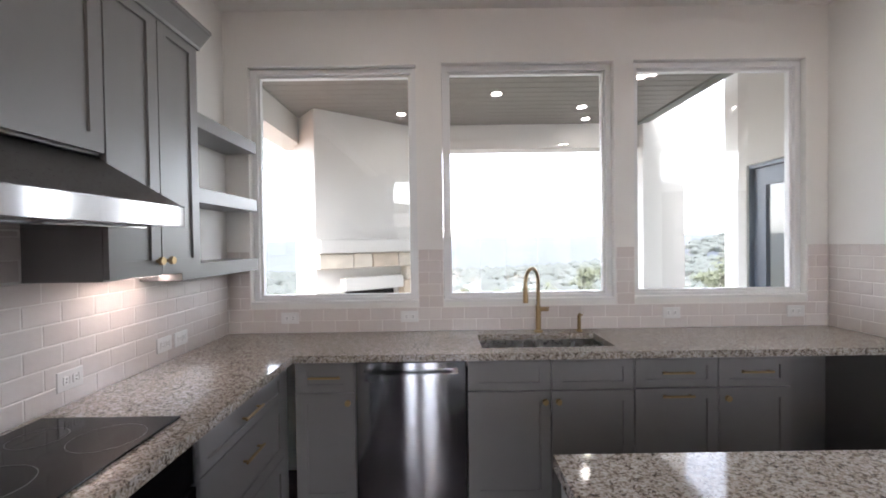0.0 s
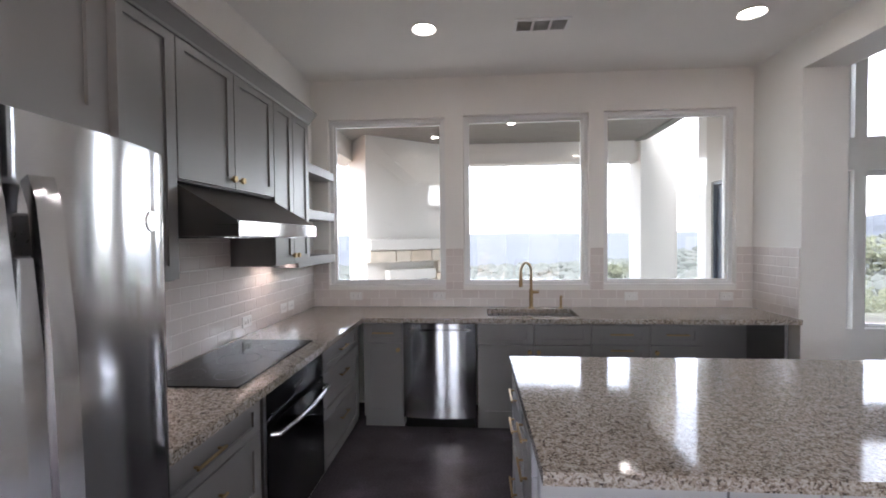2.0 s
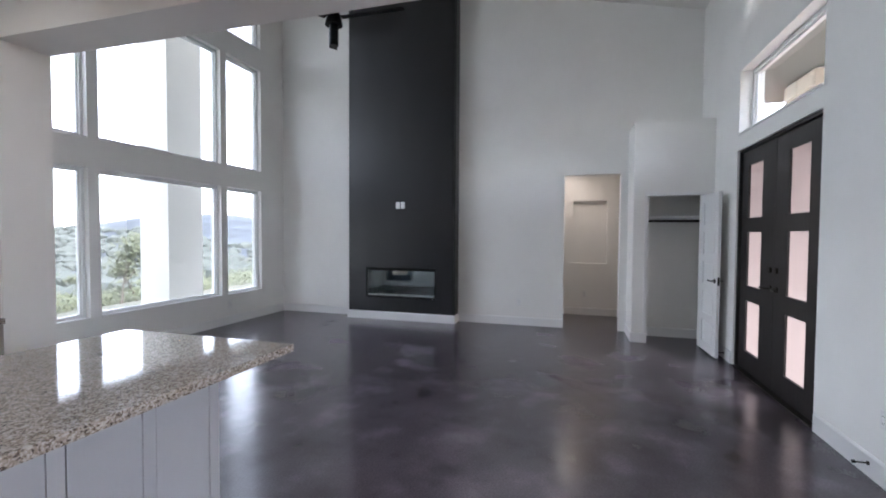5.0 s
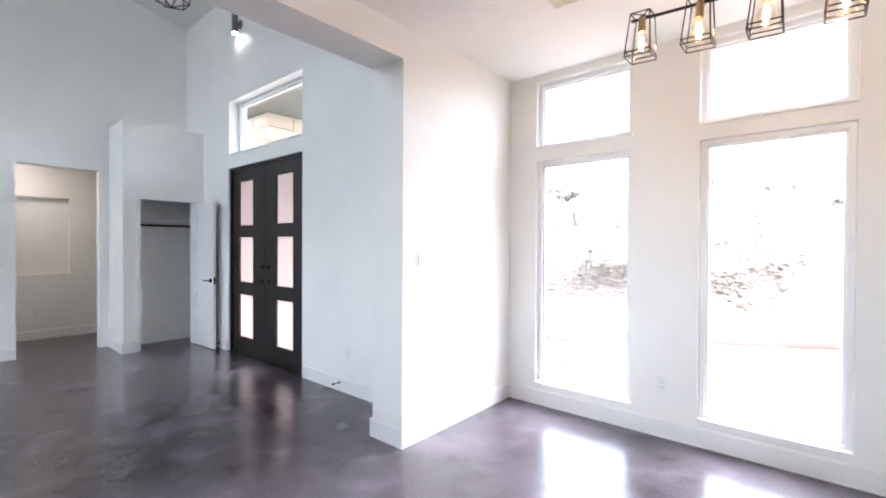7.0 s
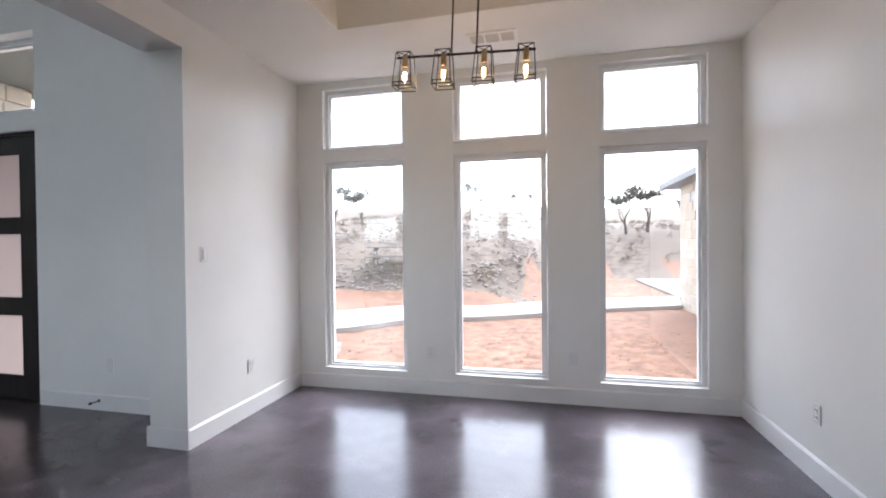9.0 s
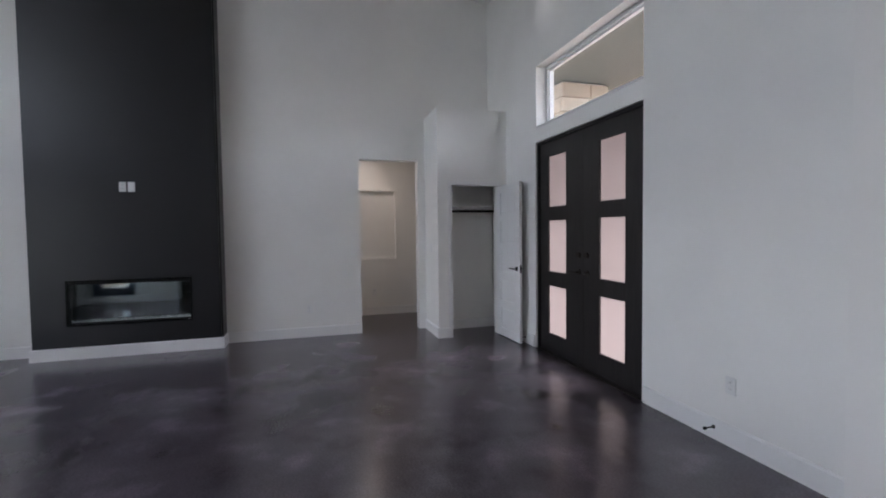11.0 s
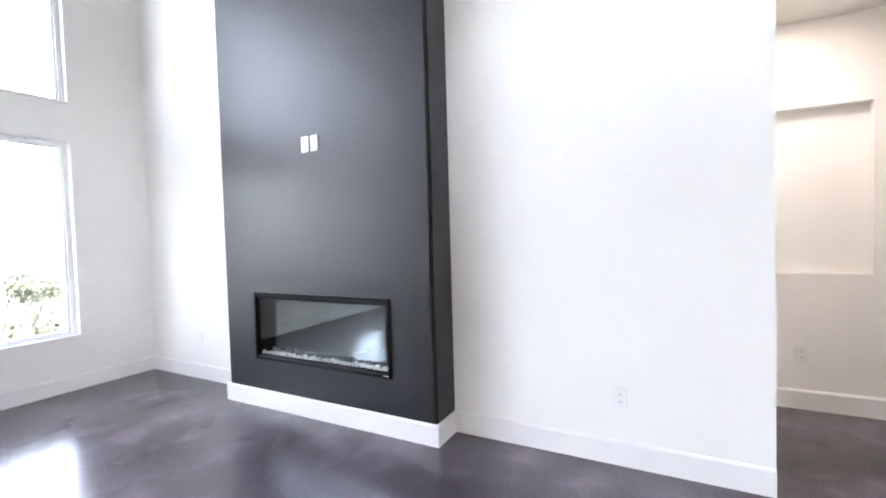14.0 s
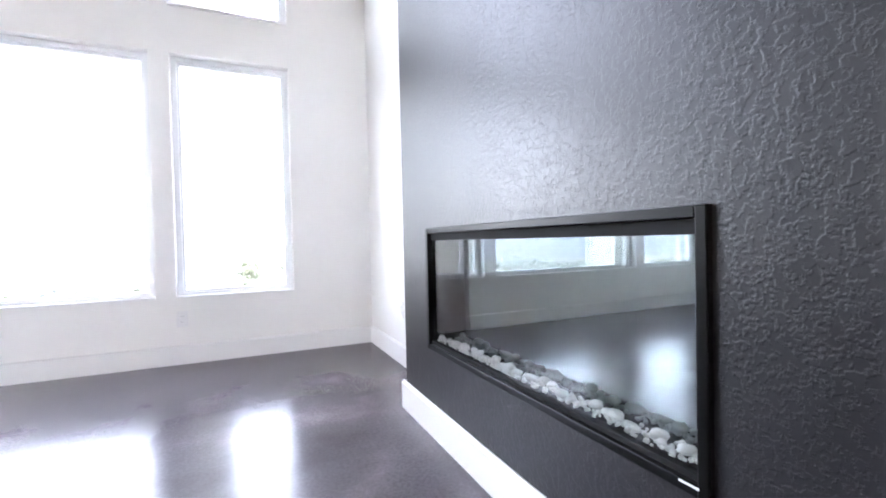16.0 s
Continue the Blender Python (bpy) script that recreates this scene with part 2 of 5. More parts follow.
# ---- builders ----
def box(bm, x0, x1, y0, y1, z0, z1):
    r = bmesh.ops.create_cube(bm, size=1.0, matrix=Matrix.Translation(((x0 + x1) / 2, (y0 + y1) / 2, (z0 + z1) / 2)) @ Matrix.Diagonal((abs(x1 - x0), abs(y1 - y0), abs(z1 - z0), 1)))
    return r["verts"]


def bx(*b, bev=0.0, seg=2):
    """A bmesh of one box, its edges rounded by bev."""
    bm = bmesh.new()
    bm.faces.layers.int.new("flat")
    box(bm, *b)
    if bev:
        bmesh.ops.bevel(bm, geom=bm.edges[:], offset=bev, segments=seg, affect="EDGES", profile=0.5)
    return bm


def bxs(bs, bev=0.0):
    bm = bmesh.new()
    bm.faces.layers.int.new("flat")
    for b in bs:
        box(bm, *b)
    if bev:
        bmesh.ops.bevel(bm, geom=bm.edges[:], offset=bev, segments=2, affect="EDGES", profile=0.5)
    return bm


def cyl(bm, r0, r1, a, b, seg=16):
    a, b = Vector(a), Vector(b)
    d = b - a
    m = Matrix.Translation((a + b) / 2) @ d.to_track_quat("Z", "Y").to_matrix().to_4x4()
    bmesh.ops.create_cone(bm, cap_ends=True, segments=seg, radius1=r0, radius2=r1, depth=d.length, matrix=m)


def rod(r, a, b, seg=12, r1=None):
    bm = bmesh.new()
    cyl(bm, r, r if r1 is None else r1, a, b, seg)
    return bm


def tube(points, r, seg=10):
    """A bmesh tube along a chain of points."""
    bm, rings, n = bmesh.new(), [], len(points)
    for i, p in enumerate(points):
        p = Vector(p)
        d = (Vector(points[min(i + 1, n - 1)]) - Vector(points[max(i - 1, 0)])).normalized()
        u = d.orthogonal() if not rings else (up - d * up.dot(d))
        up = u.normalized()
        w = d.cross(up)
        rr = r[i] if isinstance(r, (list, tuple)) else r
        rings.append([bm.verts.new(p + rr * (up * math.cos(k * math.tau / seg) + w * math.sin(k * math.tau / seg))) for k in range(seg)])
    for a, b in zip(rings, rings[1:]):
        for k in range(seg):
            bm.faces.new((a[k], a[(k + 1) % seg], b[(k + 1) % seg], b[k]))
    bm.faces.new(rings[0][::-1])
    bm.faces.new(rings[-1])
    return bm


def prism(poly, axis, a, b):
    """A closed polygon in the plane across the axis (0: y,z; 1: x,z; 2: x,y), drawn out from a to b."""
    bm = bmesh.new()
    def at(p, v):
        q = list(p)
        q.insert(axis, v)
        return q
    lo, hi = ([bm.verts.new(at(p, v)) for p in poly] for v in (a, b))
    n = len(poly)
    bm.faces.new(lo)
    bm.faces.new(hi[::-1])
    for i in range(n):
        bm.faces.new((lo[i], lo[(i + 1) % n], hi[(i + 1) % n], hi[i]))
    bmesh.ops.recalc_face_normals(bm, faces=bm.faces[:])
    return bm


def mesh_of(name, bm, mat, smooth=False):
    me = bpy.data.meshes.new(name)
    boxy = bm.faces.layers.int.get("flat") is not None
    bm.to_mesh(me)
    bm.free()
    me.materials.append(mat)
    if smooth and not boxy:
        me.shade_smooth()
        me.set_sharp_from_angle(angle=radians(35))
    return me


def part(name, bm, mat, parent, label="", smooth=True):
    ob = new(name, mesh_of(name, bm, mat, smooth))
    ob.parent = parent
    return tagged(ob, label)


def thing(name, at, label, category, group="", turn=0.0):
    ob = new(name)
    ob.matrix_basis = pose(*at, 0, 0, turn)
    ob.empty_display_size = 0.1
    return tagged(ob, label, category, group)


def solo(name, bm, mat, label, category, kind="", group="", smooth=True):
    return tagged(new(name, mesh_of(name, bm, mat, smooth)), label, category, group, kind)


def struct(name, bm, mat, label, category="wall", smooth=False):
    return solo(name, bm, mat, label, category, "structure", "", smooth)


def wall_mesh(axis, p0, p1, a0, a1, z0, z1, holes=()):
    """A wall slab between p0 and p1 on its thin axis (0: x, 1: y, 2: z), with holes (a0, a1, z0, z1) right through it."""
    us = sorted({a0, a1, *(v for h in holes for v in h[:2] if a0 < v < a1)})
    vs = sorted({z0, z1, *(v for h in holes for v in h[2:] if z0 < v < z1)})
    def solid(i, j):
        if not (0 <= i < len(us) - 1 and 0 <= j < len(vs) - 1):
            return False
        u, v = (us[i] + us[i + 1]) / 2, (vs[j] + vs[j + 1]) / 2
        return not any(h[0] < u < h[1] and h[2] < v < h[3] for h in holes)
    bm, made = bmesh.new(), {}
    def vert(p, u, v):
        if (p, u, v) not in made:
            made[p, u, v] = bm.verts.new(((p, u, v), (u, p, v), (u, v, p))[axis])
        return made[p, u, v]
    for i in range(len(us) - 1):
        for j in range(len(vs) - 1):
            if not solid(i, j):
                continue
            u0, u1, v0, v1 = us[i], us[i + 1], vs[j], vs[j + 1]
            for p in (p0, p1):
                bm.faces.new([vert(p, *q) for q in ((u0, v0), (u1, v0), (u1, v1), (u0, v1))])
            for di, dj, e in ((-1, 0, ((u0, v0), (u0, v1))), (1, 0, ((u1, v0), (u1, v1))), (0, -1, ((u0, v0), (u1, v0))), (0, 1, ((u0, v1), (u1, v1)))):
                if not solid(i + di, j + dj):
                    bm.faces.new([vert(p0, *e[0]), vert(p0, *e[1]), vert(p1, *e[1]), vert(p1, *e[0])])
    bmesh.ops.recalc_face_normals(bm, faces=bm.faces[:])
    return bm


# ---- the shell ----
XW, XE, XE2 = -1.46, 2.505, 2.825          # kitchen and dining strip: west face, east wall's two faces
YN, YS = 3.0, -4.055                       # kitchen window wall, dining window wall
GN, GE, GS = 4.153, 7.87, -3.09            # great room: window wall, chimney wall, front door wall
CZ, HZ = 3.02, 2.787                       # low ceiling, underside of the header

KWIN = [(-1.305, -0.205, 1.10, 2.66), (-0.035, 1.095, 1.10, 2.67), (1.225, 2.36, 1.105, 2.675)]
DWIN = [(1.375, 2.225), (0.065, 0.905), (-1.215, -0.375)]
DLOW, DUP = (0.185, 2.235), (2.345, 2.95)
GWX = [(3.30, 4.265), (4.395, 6.29), (6.42, 7.235)]
GWZ = [(0.48, 2.262), (2.60, 4.42), (4.78, 5.75)]
DOORX, DOORZ = (4.56, 6.365), 2.485
TRANS = (4.56, 6.345, 2.655, 3.385)
HALLY, HALLZ = (-1.98, -1.138), 2.467

struct("floor", bxs([(XW - 0.2, XE2, YS - 0.2, YN + 0.2, -0.12, 0), (XE2, 9.45, GS - 0.24, GN + 0.2, -0.12, 0)]), FLOOR, "dark stained polished concrete floor with cloudy marbling", "floor")
struct("wall_kitchen_north", wall_mesh(1, YN, YN + 0.18, XW - 0.2, XE, 0, 3.3, KWIN), WALL, "off-white painted wall with three large windows", "wall")
struct("wall_west", wall_mesh(0, XW - 0.2, XW, YS, YN, 0, 3.3), WALL, "off-white painted textured wall", "wall")
struct("wall_dining_south", wall_mesh(1, YS - 0.2, YS, XW - 0.2, XE2, 0, 3.3, [(a, b, *z) for a, b in DWIN for z in (DLOW, DUP)]), WALL, "off-white painted wall with tall windows and transoms", "wall")
struct("wall_divider", wall_mesh(0, XE, XE2, YS, YN + 0.18, 0, 6.9, [(-2.615, 2.422, -1, HZ)]), WALL, "off-white wall with a wide opening and deep header", "wall")
struct("wall_great_north", wall_mesh(1, GN, GN + 0.2, XE2 - 0.13, GE + 0.14, 0, 6.9, [(*a, *z) for a in GWX for z in GWZ]), WALL, "tall off-white wall with stacked windows", "wall")
struct("wall_return", wall_mesh(0, 2.69, XE2 - 0.001, YN + 0.18, GN, 0, 6.9, [(3.22, 4.02, 0.02, 2.14)]), STUCCO, "pale stucco return wall with a patio doorway", "wall")
struct("wall_great_east", wall_mesh(0, GE, GE + 0.14, GS - 0.24, GN, 0, 6.9, [(*HALLY, -1, HALLZ)]), WALL, "tall off-white wall with a plain hall opening", "wall")
struct("wall_front", wall_mesh(1, GS - 0.24, GS, XE2, GE, 0, 6.9, [(*DOORX, -1, DOORZ), TRANS]), WALL, "tall off-white wall with the front doors and a transom", "wall")

# kitchen and dining ceiling with a raised tray over each
def tray_ceiling():
    holes = [(-0.56, 1.58, -0.55, 1.53), (-0.56, 1.58, -3.10, -1.10)]
    xs, ys = sorted({XW, XE, -0.56, 1.58}), sorted({YS, YN, *(v for h in holes for v in h[2:])})
    bm, made, up = bmesh.new(), {}, CZ + 0.27
    def vert(*p):
        if p not in made:
            made[p] = bm.verts.new(p)
        return made[p]
    for x0, x1 in zip(xs, xs[1:]):
        for y0, y1 in zip(ys, ys[1:]):
            cx, cy = (x0 + x1) / 2, (y0 + y1) / 2
            raised = any(h[0] < cx < h[1] and h[2] < cy < h[3] for h in holes)
            z = up if raised else CZ
            bm.faces.new([vert(x0, y0, z), vert(x0, y1, z), vert(x1, y1, z), vert(x1, y0, z)])
    for x0, x1, y0, y1 in holes:
        for (ax, ay), (bx_, by) in (((x0, y0), (x1, y0)), ((x1, y0), (x1, y1)), ((x1, y1), (x0, y1)), ((x0, y1), (x0, y0))):
            bm.faces.new([vert(ax, ay, CZ), vert(bx_, by, CZ), vert(bx_, by, up), vert(ax, ay, up)])
    bmesh.ops.recalc_face_normals(bm, faces=bm.faces[:])
    return bm


struct("ceiling_kitchen", tray_ceiling(), CEIL, "off-white ceiling with raised trays", "ceiling")
struct("ceiling_slab", bx(XW - 0.2, XE, YS - 0.2, YN + 0.18, 3.302, 3.4), SOFFIT, "roof slab above the kitchen", "ceiling")
struct("ceiling_great", prism([(GS - 0.3, 4.75), (GN + 0.3, 6.55), (GN + 0.3, 6.75), (GS - 0.3, 4.95)], 0, XE, GE + 0.3), CEIL, "tall sloped off-white ceiling", "ceiling")


def base_run(name, axis, face, out, a0, a1, h=0.14, t=0.016):
    """A baseboard with a chamfered top edge along a wall's face; out: +1 or -1, the way it stands off."""
    f, o = face, face + out * t
    poly = [(f, 0.0), (o, 0.0), (o, h - 0.012), (f + out * t * 0.4, h), (f, h)]
    struct(name, prism(poly, 1 - axis, a0, a1) if axis == 0 else prism(poly, 0, a0, a1), TRIM, "white painted baseboard", "baseboard")


base_run("baseboard_dining_south", 1, YS, 1, XW + 0.016, XE - 0.016)
base_run("baseboard_dining_east", 0, XE, -1, YS, -2.615)
base_run("baseboard_dining_west", 0, XW, 1, YS, -1.02)
base_run("baseboard_pier_end", 1, -2.615, 1, XE - 0.016, XE2 + 0.016)
base_run("baseboard_pier_east", 0, XE2, 1, GS, -2.615)
base_run("baseboard_front_west", 1, GS, 1, XE2 + 0.016, DOORX[0] - 0.03)
base_run("baseboard_front_east", 1, GS, 1, DOORX[1] + 0.03, 7.195)
base_run("baseboard_east_south", 0, GE, -1, HALLY[1], 0.618)
base_run("baseboard_east_north", 0, GE, -1, 2.6, GN - 0.016)
base_run("baseboard_great_north", 1, GN, -1, XE2 + 0.016, GE)
base_run("baseboard_nib_end", 1, 2.422, -1, XE, XE2)
base_run("baseboard_great_west", 0, XE2, 1, 2.422, GN - 0.016)


# ---- windows ----
def window(name, axis, face, out, a0, a1, z0, z1, deep=0.09, fw=0.036, label="white vinyl picture window with clear glass"):
    """A frame, sill and pane in an opening; face: the room side of the wall, out: the way to the outside."""
    win = thing(name, (0, 0, 0), label, "window")
    win["kind"] = "structure"
    def sl(d0, d1, u0, u1, w0, w1):
        p, q = sorted((face + out * d0, face + out * d1))
        return (p, q, u0, u1, w0, w1) if axis == 0 else (u0, u1, p, q, w0, w1)
    g = 0.002
    def ring(d0, d1, i, w):
        u0, u1, v0, v1 = a0 + i, a1 - i, z0 + i, z1 - i
        return [sl(d0, d1, u0, u0 + w, v0, v1), sl(d0, d1, u1 - w, u1, v0, v1), sl(d0, d1, u0 + w, u1 - w, v0, v0 + w), sl(d0, d1, u0 + w, u1 - w, v1 - w, v1)]
    part("window_frame", bxs(ring(deep - 0.045, deep + 0.04, g, fw)), VINYL, win, smooth=False)
    part("inner_bead", bxs(ring(deep - 0.02, deep + 0.025, g + fw, 0.016)), VINYL, win, smooth=False)
    u = g + fw + 0.012
    pane = part("pane", bxs([sl(deep - 0.002, deep + 0.004, a0 + u, a1 - u, z0 + u, z1 - u)]), PANE, win, smooth=False)
    pane.visible_shadow = False
    part("window_sill", bxs([sl(-0.012, deep - 0.045, a0 + g, a1 - g, z0 + 0.001, z0 + 0.018)]), TRIM, win, smooth=False)
    return win


n = 0
for a0, a1, z0, z1 in KWIN:
    n += 1
    window(f"window_{n}", 1, YN, 1, a0, a1, z0, z1)
for a0, a1 in DWIN:
    for z in (DLOW, DUP):
        n += 1
        window(f"window_{n}", 1, YS, -1, a0, a1, *z)
for a in GWX:
    for z in GWZ:
        n += 1
        window(f"window_{n}", 1, GN, 1, *a, *z, deep=0.11)
window("window_transom", 1, GS, -1, *TRANS, deep=0.17)


# ---- front doors ----
def front_leaf(name, x0, x1, lite, knob):
    d = thing(name, (x0, GS - 0.075, 0.012), "near-black stained wooden front door leaf with three frosted lites", "door", "front door leaves")
    d["kind"] = "structure"
    w, h, t = x1 - x0, DOORZ - 0.045, 0.05
    zs = [(0.20, 0.79), (0.93, 1.55), (1.68, 2.29)]
    a, b = lite[0] - x0, lite[1] - x0
    part("leaf_frame", wall_mesh(1, -t / 2, t / 2, 0.0, w, 0.0, h, [(a, b, z0, z1) for z0, z1 in zs]), DOORWOOD, d, smooth=False)
    for z0, z1 in zs:
        part("lite", bx(a, b, -0.006, 0.006, z0, z1), FROST, d, "frosted glass lite", smooth=False).visible_shadow = False
        r = 0.014
        part("lite_bead", bxs([(a, a + r, 0.006, 0.024, z0, z1), (b - r, b, 0.006, 0.024, z0, z1), (a + r, b - r, 0.006, 0.024, z0, z0 + r), (a + r, b - r, 0.006, 0.024, z1 - r, z1)]), DOORWOOD, d, smooth=False)
    kx = knob - x0
    s = 1 if kx < w / 2 else -1
    lever = part("lever_handle", tube([(kx, t / 2, 0.98), (kx, t / 2 + 0.045, 0.98), (kx + s * 0.02, t / 2 + 0.055, 0.98), (kx + s * 0.11, t / 2 + 0.055, 0.98)], 0.009), BRONZE, d, "dark bronze lever handle")
    part("rose", rod(0.032, (kx, t / 2, 0.98), (kx, t / 2 + 0.012, 0.98), 24), BRONZE, lever)
    part("deadbolt", rod(0.03, (kx, t / 2, 1.16), (kx, t / 2 + 0.022, 1.16), 24), BRONZE, d, "dark bronze deadbolt")
    hx = w + 0.003 if s > 0 else -0.003
    for z in (0.25, 0.95, 1.65, 2.25):
        part("hinge", rod(0.009, (hx, t / 2 + 0.004, z - 0.05), (hx, t / 2 + 0.004, z + 0.05), 10), BRONZE, d, "dark bronze hinge")
    return d


mid = (DOORX[0] + DOORX[1]) / 2
front_leaf("front_door", mid + 0.002, DOORX[1] - 0.03, (5.77, 6.17), mid + 0.07)
front_leaf("front_door", DOORX[0] + 0.03, mid - 0.002, (4.82, 5.215), mid - 0.07)
fr = thing("door_1", (0, 0, 0), "black-stained front door frame and threshold", "door frame")
fr["kind"] = "structure"
part("jamb", bxs([(DOORX[0] + 0.001, DOORX[0] + 0.027, GS - 0.14, GS - 0.02, 0, DOORZ - 0.002), (DOORX[1] - 0.027, DOORX[1] - 0.001, GS - 0.14, GS - 0.02, 0, DOORZ - 0.002), (DOORX[0] + 0.027, DOORX[1] - 0.027, GS - 0.14, GS - 0.02, DOORZ - 0.03, DOORZ - 0.002)]), DOORWOOD, fr, smooth=False)
part("threshold", bx(DOORX[0] + 0.03, DOORX[1] - 0.03, GS - 0.14, GS + 0.01, 0.0, 0.012, bev=0.004), BRONZE, fr)

# ---- chimney breast and fireplace ----
FX, FY0, FY1 = 7.62, 0.618, 2.60
BY0, BY1, BZ0, BZ1 = 0.948, 2.250, 0.384, 0.918
breast = wall_mesh(0, FX, FX + 0.10, FY0, FY1, 0.0, 6.6, [(BY0 + 0.012, BY1 - 0.012, BZ0 + 0.012, BZ1 - 0.012)])
corner = [e for e in breast.edges if all(abs(v.co.x - FX) < 1e-4 for v in e.verts) and any(all(abs(v.co.y - q) < 1e-4 for v in e.verts) for q in (FY0, FY1))]
bmesh.ops.bevel(breast, geom=corner, offset=0.02, segments=4, affect="EDGES")
struct("chimney_breast", breast, DARK, "tall charcoal chimney breast with knock-down texture", "wall")
struct("chimney_sides", bxs([(FX + 0.10, GE, FY0, FY0 + 0.06, 0, 6.6), (FX + 0.10, GE, FY1 - 0.06, FY1, 0, 6.6)]), DARK, "charcoal sides of the chimney breast", "wall")
base_run("baseboard_chimney", 0, FX, -1, FY0 - 0.016, FY1 + 0.016)
base_run("baseboard_chimney_south", 1, FY0, -1, FX, GE - 0.016)
base_run("baseboard_chimney_north", 1, FY1, 1, FX, GE - 0.016)


def fireplace():
    f = thing("electric_fireplace", (FX, (BY0 + BY1) / 2, BZ0), "long black linear fireplace with glass front and white pebbles", "fireplace")
    w, h = BY1 - BY0, BZ1 - BZ0
    y0, y1, e = -w / 2, w / 2, 0.024
    part("surround", bxs([(-0.014, 0.012, y0, y0 + e, 0, h), (-0.014, 0.012, y1 - e, y1, 0, h), (-0.014, 0.012, y0 + e, y1 - e, 0, e), (-0.014, 0.012, y0 + e, y1 - e, h - e, h)], 0.003), BLACK, f)
    part("top_vent", bx(0.002, 0.06, y0 + e, y1 - e, h - e - 0.030, h - e, bev=0.002), SHADOW, f)
    part("bottom_lip", bx(-0.002, 0.02, y0 + e, y1 - e, e, e + 0.014, bev=0.002), SHADOW, f)
    part("firebox", bxs([(0.012, 0.10, y0 + e - 0.01, y0 + e, e - 0.01, h - e), (0.012, 0.10, y1 - e, y1 - e + 0.01, e - 0.01, h - e), (0.012, 0.10, y0 + e, y1 - e, e - 0.01, e), (0.012, 0.10, y0 + e, y1 - e, h - e, h - e + 0.01)]), BLACK, f, smooth=False)
    part("back_mirror", bx(0.088, 0.096, y0 + e, y1 - e, e, h - e), MIRROR, f, "dark reflective back panel", smooth=False)
    part("glass", bx(0.006, 0.010, y0 + e, y1 - e, e + 0.014, h - e - 0.030), SMOKE, f, smooth=False).visible_shadow = False
    rnd = random.Random(4)
    bed = bmesh.new()
    for i in range(460):
        y, x = rnd.uniform(y0 + e + 0.01, y1 - e - 0.01), rnd.uniform(0.022, 0.075)
        bmesh.ops.create_icosphere(bed, subdivisions=0 if i % 3 else 1, radius=rnd.uniform(0.004, 0.008), matrix=pose(x, y, e + rnd.uniform(0.010, 0.022), rnd.uniform(0, 90), 0, rnd.uniform(0, 90)))
    tagged(part("crushed_glass", bed, PEBBLE, f, "crushed white glass bed", smooth=False), kind="stuff")
    base = bmesh.new()
    bmesh.ops.create_icosphere(base, subdivisions=2, radius=1.0)
    for v in base.verts:
        v.co *= 1 + 0.18 * noise.noise(v.co * 1.7)
    me = mesh_of("pebble", base, PEBBLE, True)
    for i in range(34):
        p = new("pebble", me)
        p.parent = f
        r = rnd.uniform(0.009, 0.018)
        p.matrix_basis = pose(rnd.uniform(0.034, 0.065), y0 + e + 0.03 + (w - 2 * e - 0.06) * (i + rnd.uniform(-0.3, 0.3)) / 33, e + r * 0.6 + 0.018, 0, 0, rnd.uniform(0, 360)) @ Matrix.Diagonal((r, r * rnd.uniform(1.0, 1.5), r * 0.75, 1))
    part("badge", bx(-0.0155, -0.0135, y0 + 0.02, y0 + 0.06, 0.017, 0.021), PLATE, f, "small pale badge", smooth=False)
    return f


fireplace()


# ---- outlets, switches, plates ----
def outlet(at, turn, wide=False, switch=False, name="wall_outlet", tilt=0):
    """A cover plate whose face looks along -y before the turn."""
    o = thing(name, at, "white plastic light switch on the wall" if switch else "white plastic outlet plate on the wall", "light switch" if switch else "outlet", "wall plates", turn)
    o.matrix_basis = pose(*at, 0, 0, turn) @ pose(0, 0, 0, 0, tilt, 0)
    part("cover_plate", bx(-0.037, 0.037, -0.007, 0, -0.058, 0.058, bev=0.003), PLATE, o)
    if switch:
        part("rocker", bx(-0.016, 0.016, -0.012, -0.006, -0.033, 0.033, bev=0.002), TRIM, o)
    else:
        for z in (-0.021, 0.021):
            r = part("receptacle", bx(-0.016, 0.016, -0.0095, -0.006, z - 0.014, z + 0.014, bev=0.004), TRIM, o)
            part("slots", bxs([(-0.007, -0.0045, -0.0098, -0.009, z - 0.005, z + 0.006), (0.0045, 0.007, -0.0098, -0.009, z - 0.005, z + 0.006)]), SHADOW, r, smooth=False)
    return o


outlet((FX, 1.645, 2.005), -90, name="media_plate")
outlet((FX, 1.555, 2.005), -90, switch=True, name="media_plate")
for y in (3.36, -0.43):
    outlet((GE, y, 0.385), -90)
outlet((XE, -2.784, 1.357), -90, switch=True, name="light_switch")
outlet((XE, -3.283, 0.405), -90)
outlet((1.14, YS, 0.40), 180)
outlet((-0.15, YS, 0.40), 180)
outlet((XW, -3.05, 0.40), 90)
outlet((3.75, GS, 0.40), 180)
outlet((6.45, GN, 0.33), 0)
outlet((7.55, -2.09, 1.2), 180, switch=True, name="light_switch")


# ---- coat closet ----
CX, CY, CTOP = 7.195, -2.09, 3.08
struct("wall_closet_front", wall_mesh(0, CX, CX + 0.11, GS, CY, 0, CTOP, [(-2.945, -2.285, -1, 2.055)]), WALL, "white closet front wall with a plain doorway", "wall")
struct("wall_closet_side", bx(CX + 0.11, GE, CY - 0.11, CY, 0, CTOP), WALL, "white closet side wall", "wall")
struct("wall_closet_back", bx(7.69, 7.71, GS, CY - 0.11, 0, CTOP - 0.1), WALL, "white closet back wall", "wall")
